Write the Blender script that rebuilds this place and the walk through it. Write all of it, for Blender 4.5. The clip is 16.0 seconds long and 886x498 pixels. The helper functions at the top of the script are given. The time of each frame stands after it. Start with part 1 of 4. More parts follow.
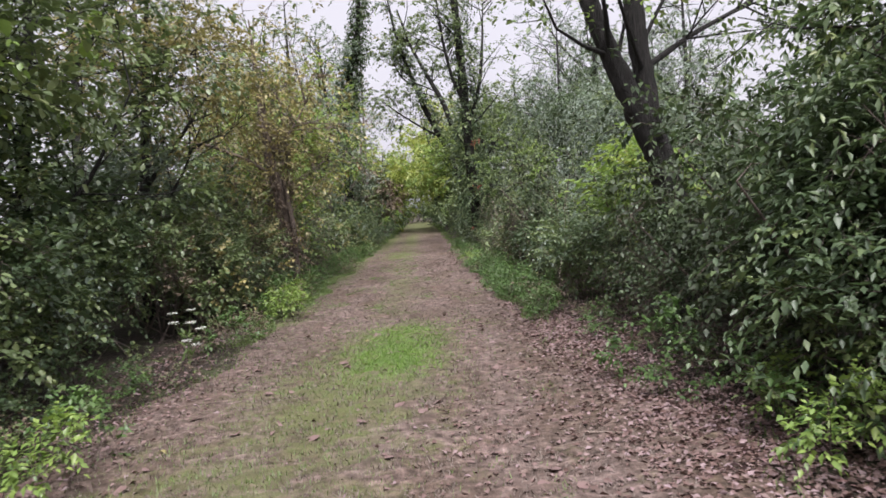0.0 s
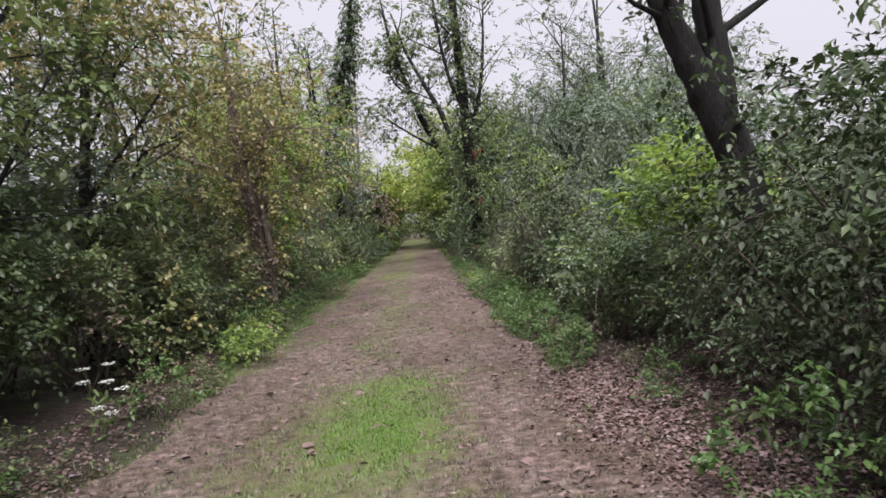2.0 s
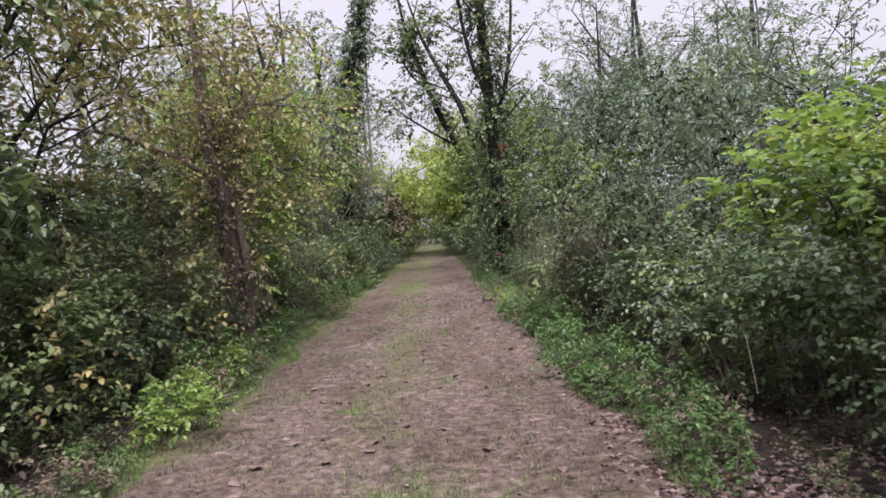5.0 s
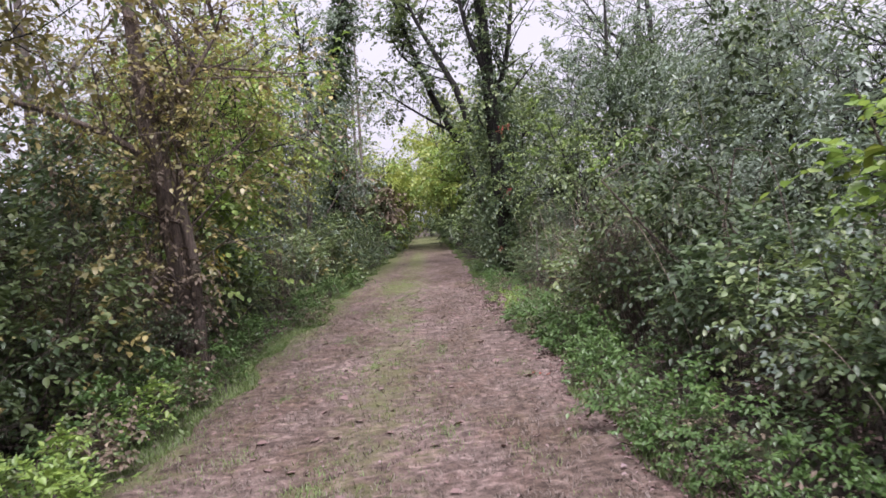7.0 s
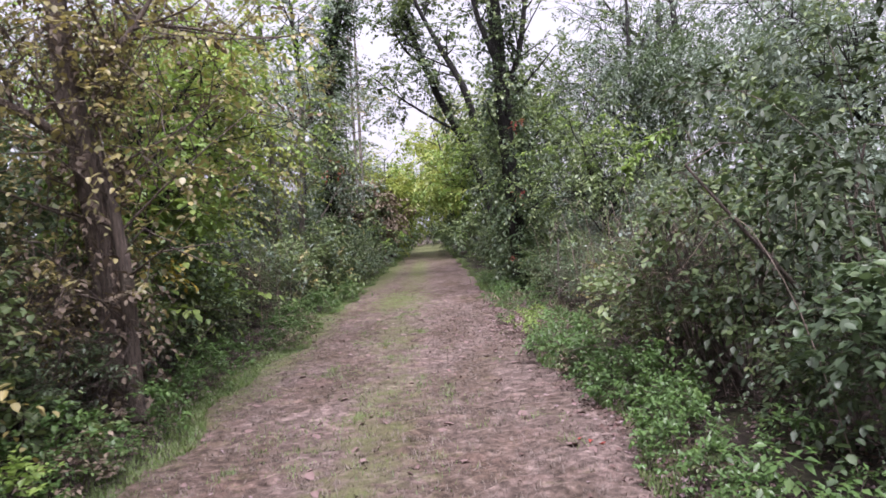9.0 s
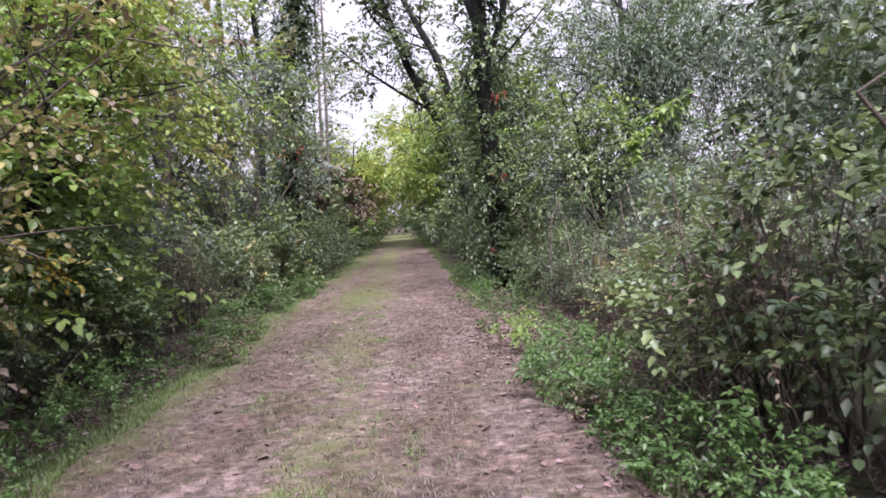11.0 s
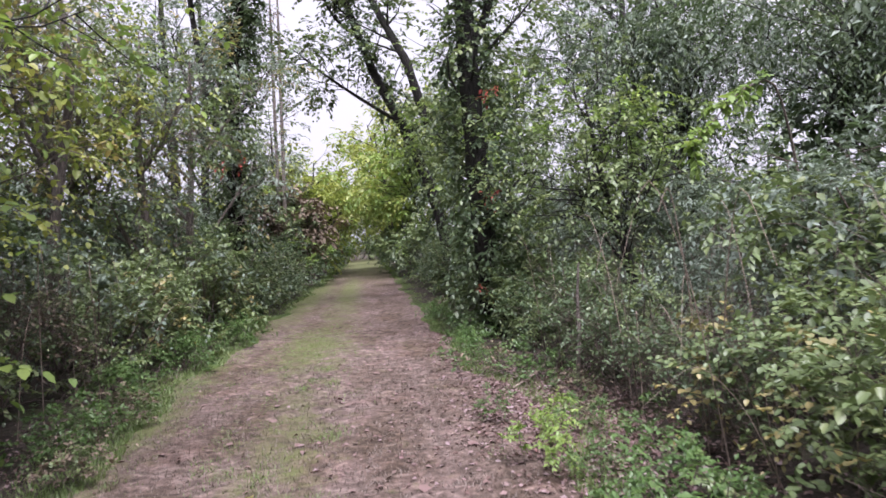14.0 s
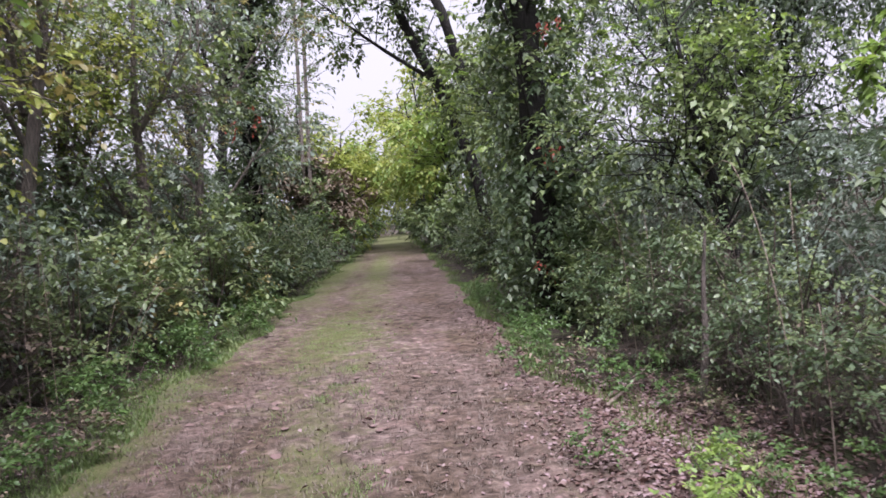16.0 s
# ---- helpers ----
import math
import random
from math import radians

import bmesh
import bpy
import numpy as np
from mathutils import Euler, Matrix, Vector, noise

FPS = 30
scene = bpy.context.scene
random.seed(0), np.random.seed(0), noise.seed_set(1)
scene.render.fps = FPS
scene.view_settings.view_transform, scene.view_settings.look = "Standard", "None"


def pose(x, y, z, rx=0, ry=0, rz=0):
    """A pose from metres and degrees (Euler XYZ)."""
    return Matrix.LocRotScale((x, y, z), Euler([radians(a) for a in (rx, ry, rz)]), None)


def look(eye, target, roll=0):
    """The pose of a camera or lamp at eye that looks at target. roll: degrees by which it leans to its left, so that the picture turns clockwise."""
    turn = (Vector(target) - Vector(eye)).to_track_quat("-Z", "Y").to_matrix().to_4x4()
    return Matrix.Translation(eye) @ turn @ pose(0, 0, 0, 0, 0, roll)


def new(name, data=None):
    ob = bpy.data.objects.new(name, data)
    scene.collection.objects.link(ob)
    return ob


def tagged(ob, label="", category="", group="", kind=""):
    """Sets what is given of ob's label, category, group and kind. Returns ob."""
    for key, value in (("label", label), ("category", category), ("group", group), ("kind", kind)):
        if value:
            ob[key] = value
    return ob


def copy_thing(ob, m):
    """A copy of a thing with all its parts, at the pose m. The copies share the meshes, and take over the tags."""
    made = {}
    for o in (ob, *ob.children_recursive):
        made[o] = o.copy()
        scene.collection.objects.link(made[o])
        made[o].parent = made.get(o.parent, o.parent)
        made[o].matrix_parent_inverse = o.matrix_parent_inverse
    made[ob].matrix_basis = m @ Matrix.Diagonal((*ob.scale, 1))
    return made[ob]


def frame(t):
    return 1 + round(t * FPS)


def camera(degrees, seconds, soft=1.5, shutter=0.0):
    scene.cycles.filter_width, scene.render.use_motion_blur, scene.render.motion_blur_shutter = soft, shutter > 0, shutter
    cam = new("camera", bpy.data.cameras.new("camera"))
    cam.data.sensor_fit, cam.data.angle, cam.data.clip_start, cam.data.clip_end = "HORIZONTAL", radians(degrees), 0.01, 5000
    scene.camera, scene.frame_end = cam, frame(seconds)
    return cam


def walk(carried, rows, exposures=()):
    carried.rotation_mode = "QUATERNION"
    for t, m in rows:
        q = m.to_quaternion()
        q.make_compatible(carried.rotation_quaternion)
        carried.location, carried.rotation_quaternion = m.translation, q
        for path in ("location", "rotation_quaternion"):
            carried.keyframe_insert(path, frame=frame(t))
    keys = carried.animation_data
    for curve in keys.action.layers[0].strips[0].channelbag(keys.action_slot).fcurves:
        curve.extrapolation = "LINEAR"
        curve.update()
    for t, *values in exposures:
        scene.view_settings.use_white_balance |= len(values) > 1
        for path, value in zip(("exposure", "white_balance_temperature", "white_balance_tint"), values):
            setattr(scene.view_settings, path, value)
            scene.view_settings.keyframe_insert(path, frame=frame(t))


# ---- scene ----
cam = camera(58.2, 16.0, soft=1.6, shutter=0.35)
METRES, EYE, TILT, LEAN, TURN = 18.3, 1.5, 0.0, 0.0, -1.3
ROWS = [
    (0.0, 0.0, 0.0, 0.0, -0.26, -2.92, 5.13),
    (0.5, -0.0015, 0.0323, 0.0014, -1.02, -3.47, 5.84),
    (1.0, -0.0003, 0.0651, 0.0019, -0.39, -1.54, 5.59),
    (1.5, -0.0026, 0.0977, 0.0024, 0.18, -1.3, 6.17),
    (2.0, -0.0015, 0.1279, 0.0012, -0.45, -1.84, 5.53),
    (2.5, -0.0016, 0.1556, 0.0001, -1.12, -2.47, 5.37),
    (3.0, -0.0023, 0.1877, -0.0001, -1.87, -3.42, 6.0),
    (3.5, -0.0033, 0.2205, 0.0013, -0.95, -2.59, 5.59),
    (4.0, -0.0068, 0.2527, 0.0019, 0.74, -1.57, 5.23),
    (6.5, -0.0111, 0.4085, -0.0004, 0.2, -1.31, 5.14),
    (7.0, -0.0108, 0.441, 0.0001, 0.23, -1.92, 5.66),
    (7.5, -0.0133, 0.4718, -0.0002, 0.94, -1.6, 5.1),
    (8.0, -0.0128, 0.5043, -0.0014, 1.21, -1.36, 5.09),
    (8.5, -0.0149, 0.5344, -0.0013, 1.24, -1.12, 5.13),
    (9.0, -0.0143, 0.5619, -0.0016, 0.43, -1.34, 5.14),
    (11.5, -0.0133, 0.7195, -0.0036, -1.6, -2.37, 4.48),
    (12.0, -0.0148, 0.7492, -0.0034, -0.98, -1.45, 4.48),
    (12.5, -0.0145, 0.7809, -0.0033, -1.16, -1.11, 4.72),
    (13.0, -0.0141, 0.8118, -0.0027, -1.51, -1.24, 4.18),
    (13.5, -0.0154, 0.8439, -0.0022, -2.91, -1.45, 4.06),
    (14.0, -0.0159, 0.8766, -0.0011, -4.12, -0.64, 4.24),
    (14.5, -0.0199, 0.9075, -0.0021, -3.63, 0.0, 3.83),
    (15.0, -0.0205, 0.937, -0.0037, -2.78, -0.14, 4.03),
    (15.5, -0.0221, 0.9665, -0.0056, -1.96, -0.95, 4.14),
    (16.0, -0.0225, 0.9986, -0.0054, -2.02, -2.26, 4.57),
]
walk(cam, [(t, pose(0, 0, EYE, TILT, LEAN, TURN) @ pose(METRES * x, METRES * y, METRES * z, 90 + pitch, roll, yaw)) for t, x, y, z, yaw, pitch, roll in ROWS],
     [(0.0, 1.4, 6450, 13), (2.7, 1.28, 6420, 14), (4.0, 1.32, 6400, 15), (7.0, 1.5, 6250, 20), (11.5, 1.76, 6100, 22), (14.0, 1.64, 6150, 20), (16.0, 1.56, 6150, 20)])

# ---- world, sun and exposure ----
SUN_ELEVATION, SUN_TURN = 66, 175
world = bpy.data.worlds.new("sky")
scene.world = world
world.use_nodes = True
wn, wl = world.node_tree.nodes, world.node_tree.links
sky = wn.new("ShaderNodeTexSky")
sky.sky_type, sky.sun_disc = "NISHITA", False
sky.sun_elevation, sky.sun_rotation = radians(SUN_ELEVATION), radians(SUN_TURN)
sky.dust_density, sky.air_density, sky.ozone_density = 4.0, 1.6, 1.0
cloud = wn.new("ShaderNodeHueSaturation")
cloud.inputs["Saturation"].default_value = 0.16
overcast = wn.new("ShaderNodeMix")
overcast.data_type = "RGBA"
overcast.inputs["Factor"].default_value = 0.6
overcast.inputs["B"].default_value = (9.4, 9.15, 10.3, 1)
wl.new(sky.outputs["Color"], cloud.inputs["Color"])
wl.new(cloud.outputs["Color"], overcast.inputs["A"])
wl.new(overcast.outputs["Result"], wn["Background"].inputs["Color"])
wn["Background"].inputs["Strength"].default_value = 0.046

sun = new("sun", bpy.data.lights.new("sun", "SUN"))
sun.data.energy, sun.data.angle, sun.data.color = 3.3, radians(44), (1.0, 0.98, 0.96)
sun.matrix_world = look((1.5, -10, 23), (0, 0, 0))


# ---- materials ----
class Nodes:
    """Short hand for one node material."""

    def __init__(self, name):
        self.m = bpy.data.materials.new(name)
        self.m.use_nodes = True
        self.t = self.m.node_tree
        self.p = self.t.nodes["Principled BSDF"]
        self.out = self.t.nodes["Material Output"]

    def add(self, kind, **values):
        n = self.t.nodes.new("ShaderNode" + kind)
        for k, v in values.items():
            n.inputs[k].default_value = v
        return n

    def link(self, a, b):
        self.t.links.new(a, b)

    def noise(self, scale, detail=4.0, rough=0.6, vec=None):
        n = self.add("TexNoise", Scale=scale, Detail=detail, Roughness=rough)
        if vec:
            self.link(vec, n.inputs["Vector"])
        return n.outputs["Fac"]

    def ramp(self, fac, stops):
        r = self.add("ValToRGB")
        e = r.color_ramp.elements
        while len(e) < len(stops):
            e.new(0.5)
        for el, (pos, col) in zip(e, stops):
            el.position, el.color = pos, (*col, 1) if len(col) == 3 else col
        self.link(fac, r.inputs["Fac"])
        return r.outputs["Color"]

    def mix(self, fac, a, b, how="MIX"):
        n = self.t.nodes.new("ShaderNodeMix")
        n.data_type, n.blend_type = "RGBA", how
        for sock, v in (("Factor", fac), ("A", a), ("B", b)):
            if isinstance(v, (int, float)):
                n.inputs[sock].default_value = v
            elif isinstance(v, tuple):
                n.inputs[sock].default_value = (*v, 1)
            else:
                self.link(v, n.inputs[sock])
        return n.outputs["Result"]

    def math(self, op, a, b=0.0, clamp=False):
        n = self.t.nodes.new("ShaderNodeMath")
        n.operation, n.use_clamp = op, clamp
        for i, v in enumerate((a, b)):
            if isinstance(v, (int, float)):
                n.inputs[i].default_value = v
            else:
                self.link(v, n.inputs[i])
        return n.outputs[0]

    def bump(self, height, strength, distance):
        b = self.add("Bump", Strength=strength, Distance=distance)
        self.link(height, b.inputs["Height"])
        self.link(b.outputs["Normal"], self.p.inputs["Normal"])


def leaf_material(name, stops, rough=0.4, thin=0.3, patch=0.6):
    """Leaves whose colour differs from leaf to leaf and from spray to spray, and that let some light through."""
    k = Nodes(name)
    geo = k.add("NewGeometry")
    pos = k.add("TexCoord").outputs["Object"]
    wide = k.noise(1.3, 2.0, 0.5, pos)
    fac = k.math("ADD", k.math("MULTIPLY", geo.outputs["Random Per Island"], 1 - patch), k.math("MULTIPLY", k.math("MULTIPLY", wide, 1.6), patch))
    col = k.ramp(k.math("SUBTRACT", fac, 0.3 * patch, True), stops)
    col = k.mix(k.math("MULTIPLY", k.noise(60, 3, 0.6, pos), 0.35), col, (0.03, 0.03, 0.012))
    k.link(col, k.p.inputs["Base Color"])
    k.p.inputs["Roughness"].default_value = rough
    k.p.inputs["Specular IOR Level"].default_value = 0.5
    tr = k.add("BsdfTranslucent")
    k.link(k.mix(0.5, col, k.mix(1.0, col, (1.15, 1.2, 0.7), "MULTIPLY")), tr.inputs["Color"])
    mx = k.add("MixShader", Fac=thin)
    k.link(k.p.outputs[0], mx.inputs[1])
    k.link(tr.outputs[0], mx.inputs[2])
    k.link(mx.outputs[0], k.out.inputs["Surface"])
    return k.m


LEAF_DARK = leaf_material("leaf_dark_green", [(0.0, (0.048, 0.073, 0.043)), (0.45, (0.074, 0.117, 0.058)), (0.8, (0.121, 0.166, 0.076)), (1.0, (0.214, 0.212, 0.092))])
# leaf green darkened to stand in for the shade under overhanging crowns
LEAF_SHADE_DARK = leaf_material("leaf_shade_dark", [(0.0, (0.018, 0.028, 0.014)), (0.5, (0.034, 0.054, 0.024)), (0.85, (0.062, 0.088, 0.036)), (1.0, (0.12, 0.115, 0.055))], rough=0.55, thin=0.2)
LEAF_MID = leaf_material("leaf_mid_green", [(0.0, (0.082, 0.120, 0.055)), (0.5, (0.148, 0.205, 0.085)), (0.85, (0.232, 0.270, 0.112)), (1.0, (0.366, 0.283, 0.132))])
LEAF_BRIGHT = leaf_material("leaf_bright_green", [(0.0, (0.110, 0.182, 0.050)), (0.5, (0.207, 0.312, 0.077)), (0.85, (0.318, 0.404, 0.102)), (1.0, (0.455, 0.430, 0.135))], thin=0.4)
LEAF_LIME = leaf_material("leaf_yellow_green", [(0.0, (0.167, 0.220, 0.058)), (0.5, (0.288, 0.341, 0.082)), (0.85, (0.398, 0.401, 0.113)), (1.0, (0.482, 0.401, 0.130))], thin=0.4)
LEAF_YELLOW = leaf_material("leaf_turning_yellow", [(0.0, (0.131, 0.138, 0.068)), (0.4, (0.250, 0.225, 0.105)), (0.75, (0.380, 0.312, 0.120)), (1.0, (0.473, 0.325, 0.135))])
LEAF_GREY = leaf_material("leaf_grey_green", [(0.0, (0.105, 0.147, 0.121)), (0.5, (0.199, 0.252, 0.207)), (0.85, (0.296, 0.349, 0.293)), (1.0, (0.382, 0.383, 0.368))], rough=0.4)
LEAF_DRY = leaf_material("leaf_withered_brown", [(0.0, (0.065, 0.047, 0.036)), (0.5, (0.151, 0.109, 0.081)), (0.8, (0.259, 0.200, 0.147)), (1.0, (0.173, 0.189, 0.081))], rough=0.7, thin=0.15)
LEAF_RED = leaf_material("leaf_red", [(0.0, (0.176, 0.033, 0.033)), (0.6, (0.363, 0.066, 0.055)), (1.0, (0.440, 0.154, 0.077))])
LITTER = leaf_material("leaf_litter", [(0.0, (0.044, 0.022, 0.019)), (0.35, (0.121, 0.067, 0.061)), (0.7, (0.207, 0.133, 0.133)), (0.9, (0.273, 0.194, 0.214)), (1.0, (0.197, 0.053, 0.041))], rough=0.6, thin=0.1, patch=0.15)
STRAW = leaf_material("dry_grass", [(0.0, (0.071, 0.054, 0.045)), (0.5, (0.156, 0.119, 0.106)), (1.0, (0.249, 0.200, 0.186))], rough=0.75, thin=0.15, patch=0.3)
GRASS = leaf_material("green_grass", [(0.0, (0.074, 0.115, 0.042)), (0.5, (0.139, 0.212, 0.062)), (1.0, (0.256, 0.292, 0.125))], rough=0.5, thin=0.35)
GRASS_LUSH = leaf_material("lush_grass", [(0.0, (0.085, 0.165, 0.026)), (0.5, (0.15, 0.27, 0.045)), (1.0, (0.26, 0.36, 0.09))], rough=0.5, thin=0.35)
LEAF_GOLD = leaf_material("leaf_golden", [(0.0, (0.38, 0.28, 0.04)), (1.0, (0.55, 0.42, 0.07))], thin=0.4)
LEAF_WEED = leaf_material("leaf_weed_green", [(0.0, (0.043, 0.089, 0.027)), (0.5, (0.081, 0.154, 0.043)), (0.85, (0.132, 0.211, 0.058)), (1.0, (0.202, 0.238, 0.070))])
PETAL = leaf_material("white_petal", [(0.0, (0.7, 0.7, 0.68)), (1.0, (0.82, 0.82, 0.8))], rough=0.6, thin=0.2)


def bark_material(name, dark, light, moss):
    k = Nodes(name)
    pos = k.add("TexCoord").outputs["Object"]
    mp = k.add("Mapping", Scale=(1, 1, 0.16))
    k.link(pos, mp.inputs["Vector"])
    ridge = k.noise(38, 6, 0.7, mp.outputs[0])
    col = k.ramp(ridge, [(0.3, dark), (0.55, tuple((a + b) / 2 for a, b in zip(dark, light))), (0.75, light)])
    col = k.mix(k.ramp(k.noise(2.6, 4, 0.6, pos), [(0.52, (0, 0, 0)), (0.7, (0.7, 0.7, 0.7))]), col, moss)
    k.link(col, k.p.inputs["Base Color"])
    k.p.inputs["Roughness"].default_value = 0.9
    k.bump(ridge, 1.0, 0.06)
    return k.m


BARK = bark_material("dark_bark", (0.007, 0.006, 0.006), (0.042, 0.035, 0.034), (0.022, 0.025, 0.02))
BARK_PALE = bark_material("pale_weathered_bark", (0.06, 0.049, 0.045), (0.29, 0.24, 0.215), (0.12, 0.115, 0.095))
BARK_BROWN = bark_material("brown_furrowed_bark", (0.05, 0.038, 0.033), (0.27, 0.205, 0.172), (0.12, 0.1, 0.075))
TWIG = bark_material("twig_bark", (0.06, 0.045, 0.04), (0.20, 0.15, 0.13), (0.11, 0.11, 0.07))
CANE = bark_material("dead_cane", (0.17, 0.12, 0.10), (0.42, 0.34, 0.29), (0.22, 0.20, 0.15))


def earth_material(name, grassy):
    """Trodden, dry mown grass with green patches for the path; leaf mould for the ground beside it."""
    k = Nodes(name)
    pos = k.add("TexCoord").outputs["Object"]
    fine, mid, wide = k.noise(70, 7, 0.75, pos), k.noise(14, 5, 0.65, pos), k.noise(1.6, 4, 0.6, pos)
    if grassy:
        st = k.add("Mapping", Scale=(0.9, 1.1, 1))
        k.link(pos, st.inputs["Vector"])
        clod = k.noise(8.5, 8, 0.7, st.outputs[0])
        col = k.ramp(clod, [(0.33, (0.046, 0.034, 0.030)), (0.45, (0.082, 0.062, 0.056)), (0.54, (0.122, 0.092, 0.085)), (0.66, (0.205, 0.163, 0.156))])
        col = k.mix(0.55, col, k.ramp(fine, [(0.3, (0.45, 0.45, 0.45)), (0.5, (1, 1, 1)), (0.7, (1.5, 1.5, 1.5))]), "MULTIPLY")
        tuft = k.noise(15, 5, 0.65, pos)
        col = k.mix(0.75, col, k.ramp(tuft, [(0.36, (0.5, 0.47, 0.44)), (0.5, (1.06, 1, 0.97)), (0.66, (1.48, 1.4, 1.36))]), "MULTIPLY")
        lane = k.add("Mapping", Scale=(0.9, 0.28, 1))
        k.link(pos, lane.inputs["Vector"])
        col = k.mix(k.ramp(k.noise(1.5, 5, 0.6, lane.outputs[0]), [(0.4, (0, 0, 0)), (0.62, (0.9, 0.9, 0.9))]), col, k.mix(1.0, col, (0.62, 0.60, 0.50), "MULTIPLY"))
        col = k.mix(k.ramp(wide, [(0.5, (0, 0, 0)), (0.68, (0.8, 0.8, 0.8))]), col, k.mix(1.0, col, (1.2, 1.1, 1.12), "MULTIPLY"))
        green = k.ramp(k.noise(90, 5, 0.75, pos), [(0.3, (0.038, 0.046, 0.016)), (0.5, (0.085, 0.10, 0.035)), (0.72, (0.16, 0.165, 0.075))])
        total = None
        # worn-in patches of living grass: middle x, middle y, half width, half length, strength
        for x, y, w, h, s in ((-0.45, 8.5, 0.9, 2.6, 1.25), (-0.8, 6.5, 1.3, 3.4, 0.75), (-1.2, 4.4, 1.4, 2.4, 0.6), (-0.6, 16.0, 0.6, 8.0, 0.5), (-0.7, 23.0, 0.55, 4.4, 0.6), (-0.9, 29.0, 1.0, 5.0, 0.75),
                              (-2.5, 13.0, 0.75, 3.5, 1.0), (-2.45, 23.0, 0.8, 11.0, 1.0), (-2.3, 45.0, 1.4, 20.0, 1.3), (-0.7, 45.0, 0.8, 22.0, 0.8), (1.6, 16.0, 0.5, 8.0, 0.7), (1.6, 42.0, 0.7, 16.0, 0.9), (0, 85, 5, 44, 1.1)):
            mp = k.add("Mapping", Location=(-x / w, -y / h, 0), Scale=(1 / w, 1 / h, 0))
            k.link(pos, mp.inputs["Vector"])
            g = k.t.nodes.new("ShaderNodeTexGradient")
            g.gradient_type = "SPHERICAL"
            k.link(mp.outputs[0], g.inputs["Vector"])
            v = k.math("MULTIPLY", g.outputs["Fac"], s)
            total = v if total is None else k.math("MAXIMUM", total, v)
        fac = k.math("ADD", total, k.math("MULTIPLY", k.math("SUBTRACT", k.noise(3.2, 7, 0.7, pos), 0.5), 2.2))
        col = k.mix(k.ramp(fac, [(0.15, (0, 0, 0)), (0.75, (0.85, 0.85, 0.85))]), col, green)
        bump = k.math("ADD", k.math("MULTIPLY", fine, 0.5), k.math("ADD", clod, tuft))
        k.bump(bump, 0.6, 0.03)
    else:
        col = k.ramp(mid, [(0.3, (0.018, 0.014, 0.011)), (0.5, (0.042, 0.033, 0.027)), (0.7, (0.085, 0.066, 0.055))])
        col = k.mix(0.7, col, k.ramp(fine, [(0.3, (0.5, 0.5, 0.5)), (0.7, (1.4, 1.4, 1.4))]), "MULTIPLY")
        col = k.mix(k.ramp(wide, [(0.5, (0, 0, 0)), (0.7, (0.7, 0.7, 0.7))]), col, (0.07, 0.09, 0.035))
        k.bump(k.math("ADD", fine, mid), 0.8, 0.04)
    k.link(col, k.p.inputs["Base Color"])
    k.p.inputs["Roughness"].default_value = 0.95
    k.p.inputs["Specular IOR Level"].default_value = 0.2
    return k.m


EARTH = earth_material("leaf_mould_earth", False)
TRODDEN = earth_material("trodden_dry_grass", True)


# ---- mesh building ----
def mesh_of(name, verts, faces, material, smooth=False):
    """A mesh from an array of points and an array of faces that all have as many corners."""
    faces = np.asarray(faces, dtype=np.int32)
    me = bpy.data.meshes.new(name)
    me.vertices.add(len(verts))
    me.vertices.foreach_set("co", np.asarray(verts, dtype=np.float32).ravel())
    n, c = faces.shape
    me.loops.add(n * c)
    me.loops.foreach_set("vertex_index", faces.ravel())
    me.polygons.add(n)
    me.polygons.foreach_set("loop_start", np.arange(0, n * c, c, dtype=np.int32))
    if smooth:
        me.polygons.foreach_set("use_smooth", np.ones(n, dtype=bool))
    me.update(calc_edges=True)
    me.materials.append(material)
    return me


def child(name, me, parent, label="", kind=""):
    ob = new(name, me)
    ob.parent = parent
    return tagged(ob, label, "", "", kind)


def unit(v):
    return v / np.maximum(np.linalg.norm(v, axis=-1, keepdims=True), 1e-9)


SHAPES = {  # outline points along the leaf and to its side, from the base to just before the tip
    "oval": ((0.22, 0.30), (0.62, 0.30)),
    "round": ((0.12, 0.42), (0.62, 0.42)),
    "long": ((0.25, 0.14), (0.65, 0.12)),
    "small": ((0.42, 0.28),),
    "narrow": ((0.45, 0.2),),
}


def leaves(rng, at, way, size, shape="oval", up=0.6, curl=0.18):
    """Points and faces of folded leaves: where each starts, the way it points and its length. up: how far their faces turn to the sky."""
    n = len(at)
    way = unit(way)
    nrm = rng.normal(size=(n, 3)) * (1 - up) + np.array([0, 0, 1.0]) * up
    nrm = unit(nrm - way * (nrm * way).sum(1, keepdims=True))
    side = np.cross(way, nrm)
    s = size[:, None]
    outline = SHAPES[shape]
    fold = rng.uniform(0.02, 0.16, (n, 1))
    droop = rng.uniform(0.3, 1.0, (n, 1)) * curl
    rows = [at]
    for u, w in outline:
        rows.append(at + s * (u * way - w * side + (fold - droop * u * u) * nrm))
    rows.append(at + s * (way - droop * nrm))
    for u, w in reversed(outline):
        rows.append(at + s * (u * way + w * side + (fold - droop * u * u) * nrm))
    k = len(rows)
    v = np.stack(rows, 1).reshape(-1, 3)
    base = (np.arange(n) * k)[:, None]
    if k == 4:
        f = np.concatenate([base + [0, 2, 1], base + [0, 3, 2]], 1).reshape(-1, 3)
    else:
        f = np.concatenate([base + [0, 3, 2, 1], base + [0, 5, 4, 3]], 1).reshape(-1, 4)
    return v, f


